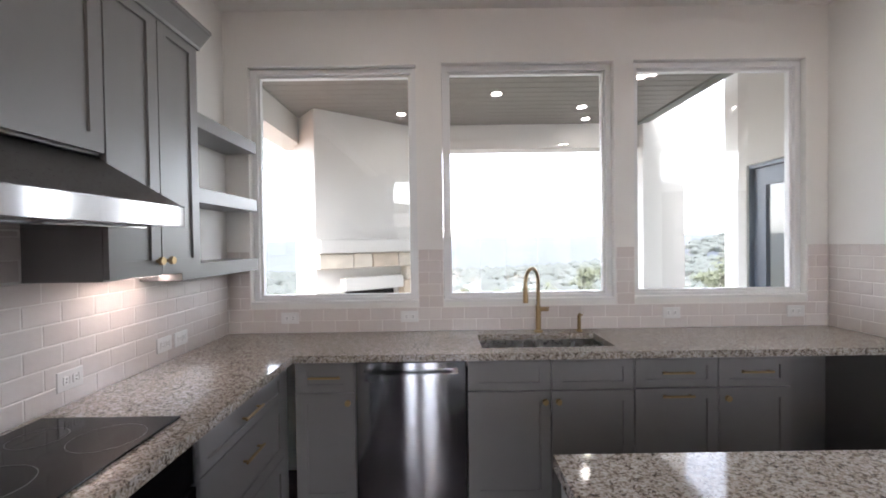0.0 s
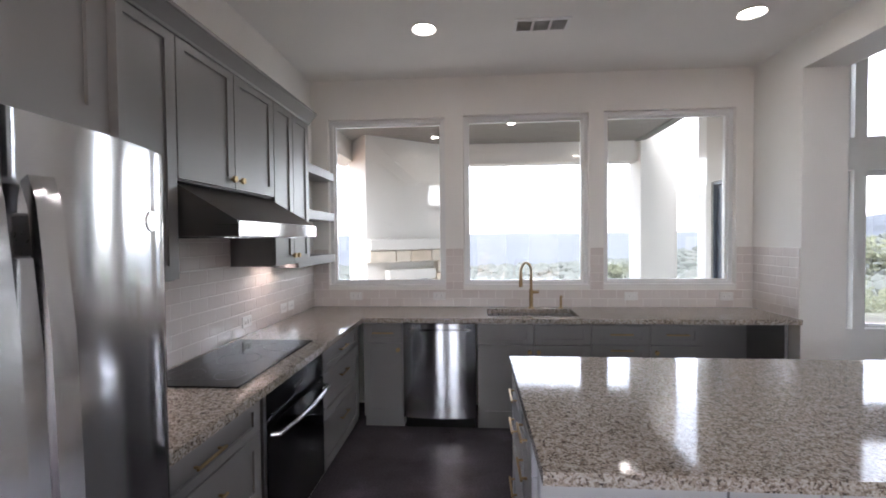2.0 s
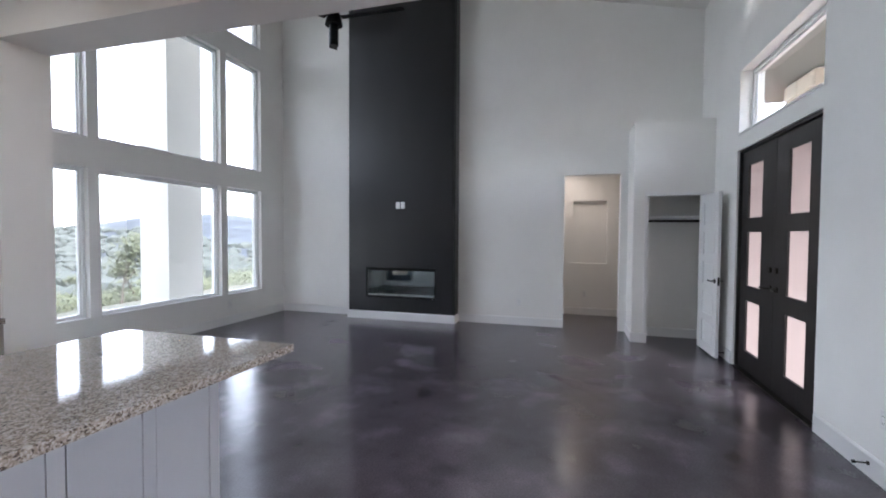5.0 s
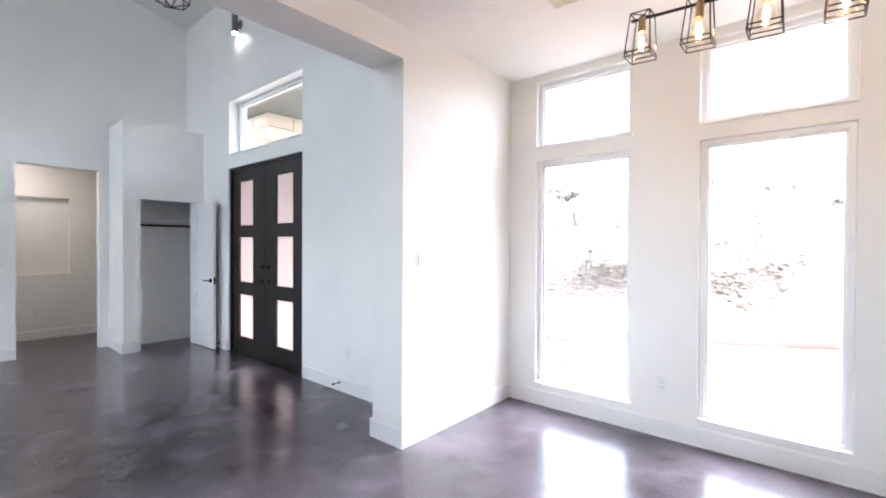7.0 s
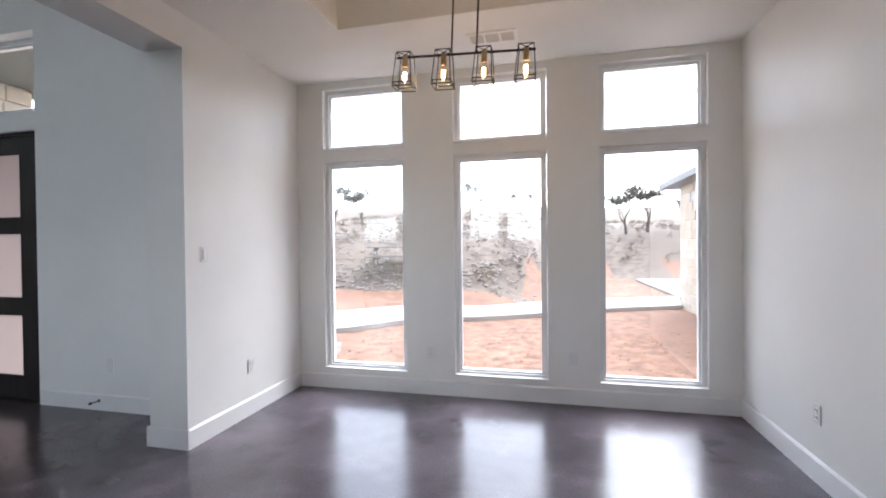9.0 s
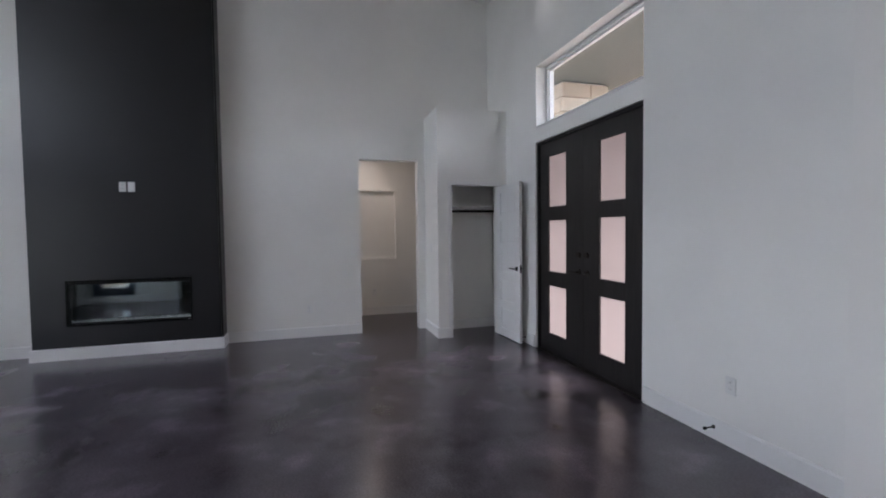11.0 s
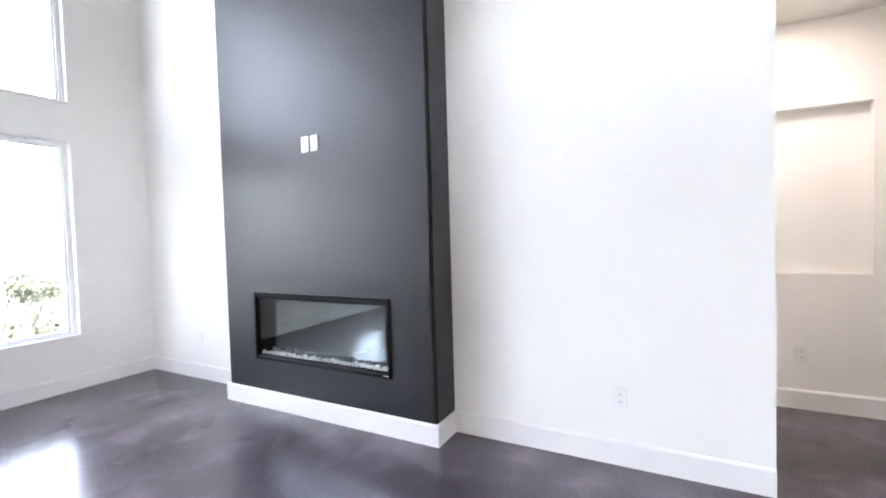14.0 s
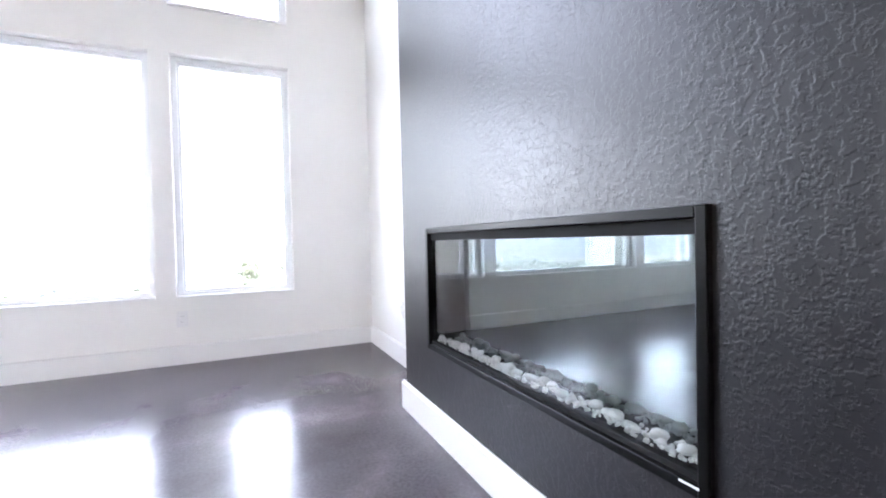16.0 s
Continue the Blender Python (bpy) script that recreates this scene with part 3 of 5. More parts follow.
struct("closet_top", bx(CX + 0.11, GE, GS, CY - 0.11, CTOP - 0.1, CTOP - 0.002), WALL, "white closet lid", "ceiling")
base_run("baseboard_closet_front", 0, CX, -1, -2.285 + 0.0, CY + 0.016)
base_run("baseboard_closet_side", 1, CY, 1, CX, GE)
base_run("baseboard_closet_back", 0, 7.69, -1, GS, CY - 0.11)
cs = thing("closet_casing", (0, 0, 0), "white closet door casing", "door casing")
cs["kind"] = "structure"
part("casing", bxs([(CX - 0.012, CX, -2.285, -2.235, 0, 2.105), (CX - 0.012, CX, -2.995, -2.945, 0, 2.105), (CX - 0.012, CX, -2.945, -2.285, 2.055, 2.105)]), TRIM, cs, smooth=False)
sh = thing("closet_shelf", (7.30, -2.6, 1.775), "white closet shelf with a black hanging rod", "shelf")
part("board", bx(0.03, 0.389, -0.385, 0.399, 0.0, 0.02, bev=0.002), TRIM, sh)
part("cleat", bx(0.37, 0.389, -0.385, 0.399, -0.07, -0.001, bev=0.002), TRIM, sh)
part("hanging_rod", rod(0.016, (0.12, -0.385, -0.06), (0.12, 0.399, -0.06), 16), BLACK, sh, "black metal hanging rod")


def panel_door(name, at, turn, w, h, label, rows):
    d = thing(name, at, label, "door", "", turn)
    t, s = 0.036, 0.10
    gaps = [(s, w - s, z0, z1) for z0, z1 in rows]
    part("stiles_and_rails", wall_mesh(1, -t / 2, t / 2, 0, w, 0.01, h, gaps), TRIM, d, smooth=False)
    for g in gaps:
        part("panel", bx(g[0], g[1], -t / 2 + 0.009, t / 2 - 0.009, g[2], g[3]), TRIM, d, smooth=False)
        part("raised_field", bx(g[0] + 0.03, g[1] - 0.03, -t / 2 + 0.003, t / 2 - 0.003, g[2] + 0.03, g[3] - 0.03, bev=0.004), TRIM, d)
    for sgn in (-1, 1):
        lev = part("lever_handle", tube([(w - 0.065, sgn * t / 2, 0.95), (w - 0.065, sgn * (t / 2 + 0.045), 0.95), (w - 0.085, sgn * (t / 2 + 0.05), 0.95), (w - 0.175, sgn * (t / 2 + 0.05), 0.95)], 0.008), BLACK, d, "black lever handle")
        part("rose", rod(0.028, (w - 0.065, sgn * t / 2, 0.95), (w - 0.065, sgn * (t / 2 + 0.01), 0.95), 20), BLACK, lev)
    part("latch_plate", bx(w, w + 0.002, -0.012, 0.012, 0.90, 1.0), BLACK, d, smooth=False)
    return d


panel_door("closet_door", (CX - 0.014, -2.955, 0.0), 182.5, 0.625, 2.045, "open white five-panel closet door with black levers", [(0.12 + i * 0.382, 0.12 + i * 0.382 + 0.29) for i in range(5)])


def bumper(at, turn):
    b = thing("door_stop", at, "dark bronze door stop on the baseboard", "door stop", "door stops", turn)
    part("rod", rod(0.005, (0, 0, 0), (0, 0.07, 0.0), 10), BRONZE, b)
    part("tip", rod(0.011, (0, 0.07, 0), (0, 0.085, 0), 12), BLACK, b)
    part("foot", rod(0.013, (0, 0, 0), (0, 0.006, 0), 12), BRONZE, b)


bumper((3.86, GS + 0.016, 0.085), 0)
bumper((6.62, GS + 0.016, 0.07), 0)

# ---- hall beyond ----
struct("wall_hall_east", wall_mesh(0, 9.22, 9.30, -3.0, 0.6, 0, 2.9, [(-1.885, -1.285, 0.98, 2.15)]), WALL, "pale hall wall with a shallow art niche", "wall")
struct("wall_hall_niche_back", bx(9.301, 9.40, -3.0, 0.6, 0, 2.9), WALL, "pale back of the hall niche", "wall")
struct("wall_hall_south", bx(GE + 0.14, 9.22, -2.98, -2.88, 0, 2.9), WALL, "pale hall wall", "wall")
struct("wall_hall_north", bx(GE + 0.14, 9.22, 0.5, 0.6, 0, 2.9), WALL, "pale hall wall", "wall")
struct("ceiling_hall", bx(GE + 0.14, 9.34, -2.98, 0.6, 2.75, 2.85), CEIL, "hall ceiling", "ceiling")
base_run("baseboard_hall", 0, 9.22, -1, -2.88, 0.5)
outlet((9.22, -1.50, 0.40), -90)


def downlight(at, name="recessed_light", r=1.0):
    d = thing(name, at, "round recessed ceiling light with a white rim, switched on", "ceiling light", "recessed lights")
    bm = bmesh.new()
    bmesh.ops.create_cone(bm, cap_ends=False, segments=32, radius1=0.086 * r, radius2=0.07 * r, depth=0.012, matrix=Matrix.Translation((0, 0, -0.006)))
    part("rim", bm, TRIM, d)
    part("lens", rod(0.071 * r, (0, 0, -0.004), (0, 0, -0.001), 32), LAMP, d, "glowing lens", smooth=False)
    return d


downlight((8.55, -1.2, 2.75))
hl = new("hall_lamp", bpy.data.lights.new("hall_lamp", "AREA"))
hl.data.energy, hl.data.size, hl.data.color, hl.data.shape = 0.50, 0.7, (1.0, 0.80, 0.62), "DISK"
hl.matrix_world = pose(8.55, -1.2, 2.735)
for p in ((-0.28, 2.05), (1.90, 2.02), (-0.28, -0.9), (1.90, -0.9)):
    downlight((*p, CZ))


# ---- kitchen cabinets ----
def bar_pull(parent, x, z, w=0.16, face=-0.02, upright=False):
    """A square brass bar on two posts, standing off a front that faces -y."""
    y = face - 0.024
    def q(u, v):
        return (x + u, v, z) if not upright else (x, v, z + u)
    bm = bmesh.new()
    a, b = q(-w / 2, y), q(w / 2, y)
    box(bm, min(a[0], b[0]) - 0.005, max(a[0], b[0]) + 0.005, y - 0.005, y + 0.005, min(a[2], b[2]) - 0.005, max(a[2], b[2]) + 0.005)
    for u in (-w / 2 + 0.012, w / 2 - 0.012):
        p = q(u, 0)
        box(bm, p[0] - 0.004, p[0] + 0.004, y + 0.005, face, p[2] - 0.004, p[2] + 0.004)
    bmesh.ops.bevel(bm, geom=bm.edges[:], offset=0.0012, segments=1, affect="EDGES")
    return part("bar_pull", bm, BRASS, parent, "brushed brass bar pull")


def knob(parent, x, z, face=-0.02):
    bm = bmesh.new()
    cyl(bm, 0.006, 0.006, (x, face, z), (x, face - 0.018, z), 12)
    cyl(bm, 0.0165, 0.015, (x, face - 0.016, z), (x, face - 0.029, z), 20)
    return part("knob", bm, BRASS, parent, "round brass knob")


def shaker(parent, name, x0, x1, z0, z1, mat, rail=0.057):
    r = min(rail, (z1 - z0) * 0.26)
    bm = wall_mesh(1, -0.02, 0.0, x0, x1, z0, z1, [(x0 + rail, x1 - rail, z0 + r, z1 - r)])
    box(bm, x0 + rail, x1 - rail, -0.011, -0.002, z0 + r, z1 - r)
    return part(name, bm, mat, parent, smooth=False)


def cabinet(name, at, turn, w, d, z0, z1, fronts, mat, label, plinth=True, category="cabinet", group="kitchen cabinets"):
    """Carcass from z0 to z1 behind the plane y = 0; fronts: (kind, x0, x1, z0, z1, fitting, fitting x, fitting z)."""
    c = thing(name, at, label, category, group, turn)
    part("body", bx(0.0015, w - 0.0015, 0.001, d, z0, z1), mat, c, smooth=False)
    if plinth:
        part("plinth", bx(0.0015, w - 0.0015, 0.05, d - 0.02, 0.0, z0), mat, c, smooth=False)
    g = 0.003
    for kind, x0, x1, a, b, fit_kind, fx, fz in fronts:
        f = shaker(c, kind, x0 + g, x1 - g, a + g, b - g, mat) if kind != "panel" else part("panel", bx(x0 + g, x1 - g, -0.02, 0, a + g, b - g, bev=0.0015), mat, c)
        if fit_kind == "bar":
            bar_pull(f, fx, fz)
        elif fit_kind == "knob":
            knob(f, fx, fz)
    return c


BF, BT, BD = 2.45, 0.875, 0.53   # base fronts on the window side, top of the carcasses, depth
def drawers3(w):
    return [("drawer", 0, w, 0.72, 0.865, "bar", w / 2, 0.795), ("drawer", 0, w, 0.42, 0.72, "bar", w / 2, 0.62), ("drawer", 0, w, 0.11, 0.42, "bar", w / 2, 0.32)]


cabinet("base_cabinet", (-0.845, BF, 0), 0, 0.325, BD, 0.10, BT, [("drawer", 0.01, 0.325, 0.705, 0.865, "bar", 0.168, 0.79), ("door", 0.01, 0.325, 0.105, 0.705, "knob", 0.29, 0.655)], CAB, "narrow grey shaker base cabinet with brass pulls")
cabinet("sink_cabinet", (0.08, BF, 0), 0, 0.89, BD, 0.10, 0.68, [("false_front", 0, 0.445, 0.70, 0.865, "", 0, 0), ("false_front", 0.445, 0.89, 0.70, 0.865, "", 0, 0), ("door", 0, 0.445, 0.105, 0.70, "knob", 0.41, 0.645), ("door", 0.445, 0.89, 0.105, 0.70, "knob", 0.48, 0.645)], CAB, "grey shaker sink cabinet with two doors and brass knobs")
cabinet("base_cabinet", (0.97, BF, 0), 0, 0.448, BD, 0.10, BT, [("drawer", 0, 0.448, 0.705, 0.865, "bar", 0.224, 0.79), ("door", 0, 0.448, 0.105, 0.705, "bar", 0.224, 0.665)], CAB, "grey shaker pull-out cabinet with brass bar pulls")
cabinet("base_cabinet", (1.418, BF, 0), 0, 0.39, BD, 0.10, BT, [("drawer", 0, 0.39, 0.705, 0.865, "bar", 0.195, 0.79), ("door", 0, 0.39, 0.105, 0.705, "knob", 0.04, 0.65)], CAB, "grey shaker base cabinet with a drawer and brass pulls")
solo("end_panel", bx(2.40, 2.42, BF - 0.02, 2.98, 0, 0.872, bev=0.001), CAB, "grey painted end panel under the worktop", "panel")
solo("back_panel", bx(1.81, 2.40, 2.90, 2.93, 0, 0.872), CAB, "grey painted panel behind the open knee space", "panel")

WF, WD = -0.885, 0.56
cabinet("drawer_cabinet", (WF, 0.004, 0), 90, 0.766, WD, 0.10, BT, drawers3(0.766), CAB, "grey shaker three-drawer base cabinet with brass bar pulls")
cabinet("drawer_cabinet", (WF, 1.552, 0), 90, 0.79, WD, 0.10, BT, drawers3(0.79), CAB, "grey shaker three-drawer base cabinet with brass bar pulls")
cabinet("corner_cabinet", (WF, 2.343, 0), 90, 0.105, WD, 0.10, BT, [], CAB, "grey corner base cabinet")

UF, UD = -1.18, 0.275
cabinet("wall_cabinet", (UF, 0.004, 0), 90, 0.686, UD, 1.38, 2.42, [("door", 0.0, 0.311, 1.385, 2.415, "", 0, 0), ("door", 0.311, 0.686, 1.385, 2.415, "knob", 0.508, 1.44)], CAB, "tall grey shaker wall cabinet with a brass knob", plinth=False)
cabinet("wall_cabinet", (UF, 0.692, 0), 90, 0.881, UD, 1.80, 2.42, [("door", 0, 0.44, 1.805, 2.415, "knob", 0.40, 1.855), ("door", 0.44, 0.881, 1.805, 2.415, "knob", 0.48, 1.855)], CAB, "grey shaker wall cabinet above the range hood", plinth=False)
cabinet("wall_cabinet", (UF, 1.575, 0), 90, 0.563, UD, 1.38, 2.42, [("door", 0, 0.281, 1.385, 2.415, "knob", 0.248, 1.44), ("door", 0.281, 0.563, 1.385, 2.415, "knob", 0.314, 1.44)], CAB, "grey shaker wall cabinet with two doors and brass knobs", plinth=False)
fc = cabinet("fridge_cabinet", (-0.85, -1.0, 0), 90, 0.978, 0.605, 1.80, 2.42, [("door", 0, 0.489, 1.805, 2.415, "knob", 0.45, 1.855), ("door", 0.489, 0.978, 1.805, 2.415, "knob", 0.53, 1.855)], CAB, "deep grey shaker cabinet above the refrigerator", plinth=False)
part("side_panel", bx(0.980, 1.002, -0.04, 0.606, 0, 2.42), CAB, fc, smooth=False)
part("side_panel", bx(-0.024, -0.002, -0.04, 0.606, 0, 2.42), CAB, fc, smooth=False)
crown = [(0.0, 0.0), (0.014, 0.0), (0.018, 0.012), (0.062, 0.062), (0.070, 0.066), (0.070, 0.082), (0.0, 0.082)]
solo("crown_moulding", prism([(-1.165 + a, 2.395 + b) for a, b in crown], 1, 0.004, 2.15), CAB, "grey crown moulding along the wall cabinets", "moulding", group="crown mouldings", smooth=False)
solo("crown_moulding", prism([(-0.835 + a, 2.395 + b) for a, b in crown], 1, -1.02, 0.003), CAB, "grey crown moulding above the refrigerator", "moulding", group="crown mouldings", smooth=False)
solo("cabinet_lid", bx(XW + 0.002, -1.166, 0.004, 2.138, 2.421, 2.45), CAB, "grey top board on the wall cabinets", "panel")
shelf = solo("floating_shelf", bx(XW + 0.001, -1.25, 2.143, 2.985, 1.335, 1.41, bev=0.002), CAB, "thick grey floating shelf in the corner", "shelf", group="floating shelves")
for z in (0.378, 0.752):
    copy_thing(shelf, Matrix.Translation((0, 0, z)))

# ---- worktops ----
CT0, CT1 = 0.877, 0.915
solo("worktop", wall_mesh(2, CT0, CT1, XW + 0.009, XE - 0.009, 0.004, YN - 0.009, [(-0.834, 3.0, -1, 2.386), (0.165, 0.897, 2.50, 2.85)]), GRANITE, "L-shaped speckled beige granite worktop", "worktop", smooth=False)


def sink():
    s = thing("sink", (0.531, 2.675, CT0 - 0.002), "undermount double-bowl stainless steel sink", "sink")
    for x0, x1 in ((-0.365, -0.012), (0.012, 0.365)):
        y0, y1, d, t = -0.175, 0.175, -0.20, 0.006
        part("bowl", bxs([(x0, x1, y0, y1, d - t, d), (x0 - t, x0, y0 - t, y1 + t, d - t, -0.001), (x1, x1 + t, y0 - t, y1 + t, d - t, -0.001), (x0, x1, y0 - t, y0, d - t, -0.001), (x0, x1, y1, y1 + t, d - t, -0.001)]), SATIN, s, smooth=False)
        part("drain", rod(0.045, ((x0 + x1) / 2, 0.04, d), ((x0 + x1) / 2, 0.04, d + 0.004), 24), STEEL, s)


sink()


def faucet():
    f = thing("kitchen_faucet", (0.565, 2.91, CT1), "brushed brass gooseneck kitchen faucet beside the sink", "faucet")
    part("foot", rod(0.027, (0, 0, 0), (0, 0, 0.012), 24), BRASS, f)
    part("column", rod(0.017, (0, 0, 0.01), (0, 0, 0.17), 20), BRASS, f)
    arc, dx, dy, r = [], -0.62, -0.78, 0.085
    for k in range(13):
        a = math.pi * k / 12
        u = r - r * math.cos(a)
        arc.append((dx * u, dy * u, 0.325 + r * math.sin(a)))
    end = arc[-1]
    part("spout", tube([(0, 0, 0.16), (0, 0, 0.25)] + arc + [(end[0], end[1], 0.29)], 0.0115, 14), BRASS, f)
    part("spray_head", rod(0.015, (end[0], end[1], 0.30), (end[0], end[1], 0.205), 16, 0.0165), BRASS, f)
    h = part("handle_hub", rod(0.014, (0, 0, 0.145), (0.065, 0, 0.145), 16), BRASS, f)
    part("lever", rod(0.005, (0.05, 0, 0.145), (0.05, -0.07, 0.165), 10), BRASS, h)


faucet()
sd = thing("soap_dispenser", (0.826, 2.91, CT1), "small brushed brass soap dispenser beside the sink", "soap dispenser")
part("foot", rod(0.02, (0, 0, 0), (0, 0, 0.01), 20), BRASS, sd)
part("stem", rod(0.011, (0, 0, 0.01), (0, 0, 0.105), 16), BRASS, sd)
part("nozzle", tube([(0, 0, 0.105), (0, -0.01, 0.115), (0, -0.06, 0.112)], 0.006), BRASS, sd)


# ---- appliances ----
def bowed(w, z0, z1, bow, thick, n=14, edge=0.012):
    """A sheet front 0..w wide that swells towards -y in the middle, with rounded side edges."""
    pts = []
    for i in range(n + 1):
        u = i / n
        x = u * w
        y = -bow * (1 - (2 * u - 1) ** 2)
        if i in (0, n):
            y = 0.004
        pts.append((x, y - 0.02))
    poly = pts + [(w, thick), (0, thick)]
    return prism(poly, 2, z0, z1)


def dishwasher():
    d = thing("dishwasher", (-0.515, BF + 0.005, 0), "stainless steel dishwasher with a bowed front and bar handle", "dishwasher")
    w = 0.585
    part("tub", bx(0.004, w - 0.004, 0.022, 0.52, 0.10, 0.868), SHADOW, d, smooth=False)
    part("door", bowed(w, 0.105, 0.862, 0.026, 0.02), STEEL, d, "brushed stainless front")
    part("top_gap", bx(0.0, w, -0.005, 0.02, 0.864, 0.872), BLACK, d, smooth=False)
    line = [(0.022 + (w - 0.044) * k / 12, -0.078 - 0.022 * (1 - (k / 6 - 1) ** 2)) for k in range(13)]
    hd = part("handle", prism(line + [(x, y + 0.013) for x, y in line[::-1]], 2, 0.782, 0.815), STEEL, d, "flat bowed steel handle")
    for x in (0.055, w - 0.055):
        part("bracket", bx(x - 0.012, x + 0.012, -0.075, -0.018, 0.783, 0.809, bev=0.004), STEEL, hd)
    part("kick_plate", bx(0.01, w - 0.01, 0.04, 0.06, 0.0, 0.10), BLACK, d, smooth=False)
    part("badge", rod(0.0135, (w / 2 + 0.02, -0.039, 0.235), (w / 2 + 0.02, -0.036, 0.235), 24), DARKSTEEL, d, "round grey badge")


dishwasher()


def oven():
    o = thing("wall_oven", (WF, 0.775, 0), "black glass built-in oven with a curved steel handle under the cooktop", "oven", turn=90)
    w = 0.772
    part("body", bx(0.004, w - 0.004, 0.001, WD - 0.02, 0.10, 0.872), BLACK, o, smooth=False)
    for x in (0.0, w - 0.028):
        part("side_trim", bx(x, x + 0.028, -0.03, 0.0, 0.12, 0.872, bev=0.002), DARKSTEEL, o)
    part("control_panel", bx(0.03, w - 0.03, -0.026, 0.0, 0.73, 0.868, bev=0.003), BLACKGLASS, o, "black glass control panel")
    dr = part("door", bx(0.03, w - 0.03, -0.034, 0.0, 0.13, 0.722, bev=0.004), BLACKGLASS, o, "black glass door")
    part("handle", tube([(0.05, -0.04, 0.675), (0.06, -0.075, 0.675), (0.2, -0.092, 0.675), (w / 2, -0.098, 0.675), (w - 0.2, -0.092, 0.675), (w - 0.06, -0.075, 0.675), (w - 0.05, -0.04, 0.675)], 0.013, 12), STEEL, dr, "curved steel handle")
    part("plinth", bx(0.004, w - 0.004, 0.05, WD - 0.04, 0, 0.10), CAB, o, smooth=False)
    part("digits_bar", bx(w / 2 - 0.05, w / 2 + 0.05, -0.0275, -0.0262, 0.79, 0.805), DARKSTEEL, o, smooth=False)


oven()
ck = thing("cooktop", (-1.175, 1.158, CT1), "black ceramic glass cooktop set on the granite", "cooktop")
part("glass_plate", bx(-0.235, 0.235, -0.432, 0.432, 0.0005, 0.008, bev=0.003), BLACKGLASS, ck)
for x, y, r in ((-0.11, -0.27, 0.085), (0.11, -0.27, 0.07), (-0.10, 0.27, 0.075), (0.11, 0.27, 0.10), (0.0, 0.0, 0.11)):
    bm = bmesh.new()
    a = bmesh.ops.create_circle(bm, segments=48, radius=r, matrix=Matrix.Translation((x, y, 0.0083)))["verts"]
    b = bmesh.ops.create_circle(bm, segments=48, radius=r - 0.002, matrix=Matrix.Translation((x, y, 0.0083)))["verts"]
    for k in range(48):
        bm.faces.new((a[k], a[(k + 1) % 48], b[(k + 1) % 48], b[k]))
    part("burner_ring", bm, DARKSTEEL, ck, "thin grey burner outline", smooth=False)


def hood():
    h = thing("range_hood", (XW, 0.70, 1.56), "slanted dark stainless range hood with a bright front band", "range hood")
    w = 0.878
    part("canopy", prism([(0.001, 0.004), (0.548, 0.004), (0.548, 0.07), (0.275, 0.232), (0.001, 0.232)], 1, 0, w), DARKSTEEL, h, smooth=False)
    part("front_band", bx(0.548, 0.556, -0.002, w + 0.002, 0.002, 0.068, bev=0.002), STEEL, h, "bright steel front band")
    part("filter", bxs([(0.10, 0.46, 0.05, 0.42, -0.004, 0.003), (0.10, 0.46, 0.46, 0.83, -0.004, 0.003)], 0.001), STEEL, h, "steel grease filter")


hood()


def fridge():
    f = thing("refrigerator", (-0.65, -0.927, 0), "stainless steel french-door refrigerator with curved doors", "refrigerator", turn=90)
    w, top = 0.762, 1.724
    half = w / 2
    part("case", bx(0.004, w - 0.004, 0.012, 0.78, 0.03, 1.71), DARKSTEEL, f, smooth=False)
    def curved(x0, x1, z0, z1):
        pts = []
        for i in range(25):
            x = x0 + (x1 - x0) * i / 24
            u = (x - half) / half
            e = 0.008 if i in (0, 24) else 0.0
            pts.append((x, -0.115 + 0.05 * u * u * abs(u) + e))
        return prism(pts + [(x1, 0.0), (x0, 0.0)], 2, z0, z1)
    def bar(points, th):
        """Side outline of a bent flat bar: the outer line and the same line set back."""
        return points + [(y + th, z + (0.01 if z < 1.2 else -0.01)) for y, z in points[::-1]]
    outline = bar([(-0.134, 0.775), (-0.148, 0.80), (-0.170, 1.00), (-0.178, 1.20), (-0.172, 1.42), (-0.156, 1.60), (-0.146, 1.635)], 0.012)
    for x0, x1, hx in ((0.0, half - 0.002, half - 0.055), (half + 0.002, w, half + 0.019)):
        d = part("door", curved(x0, x1, 0.70, top), STEEL, f, "curved stainless door")
        hb = part("handle", prism(outline, 0, hx, hx + 0.036), STEEL, d, "long bowed flat steel handle")
        for z in (0.85, 1.555):
            part("bracket", bx(hx + 0.006, hx + 0.030, -0.152, -0.098, z - 0.03, z + 0.03, bev=0.004), DARKSTEEL, hb)
    fz = part("freezer_drawer", curved(0.0, w, 0.06, 0.69), STEEL, f, "stainless freezer drawer")
    part("handle", tube([(0.08, -0.085, 0.60), (0.10, -0.145, 0.60), (0.25, -0.172, 0.60), (w - 0.25, -0.172, 0.60), (w - 0.10, -0.145, 0.60), (w - 0.08, -0.085, 0.60)], 0.015, 12), STEEL, fz, "steel drawer handle")
    part("badge", rod(0.02, (0.6865, -0.086, 1.585), (0.6878, -0.0912, 1.585), 28), SATIN, f, "round steel badge")
    part("feet", bxs([(0.05, 0.10, 0.05, 0.6, 0.0, 0.03), (w - 0.10, w - 0.05, 0.05, 0.6, 0.0, 0.03)]), BLACK, f, smooth=False)


fridge()

# light strip under the corner wall cabinet
ul = thing("under_cabinet_light", (-1.33, 1.78, 1.38), "slim lit strip under the wall cabinet", "strip light")
part("strip_housing", bx(-0.02, 0.02, 0.03, 0.48, -0.012, -0.001, bev=0.002), PLATE, ul)
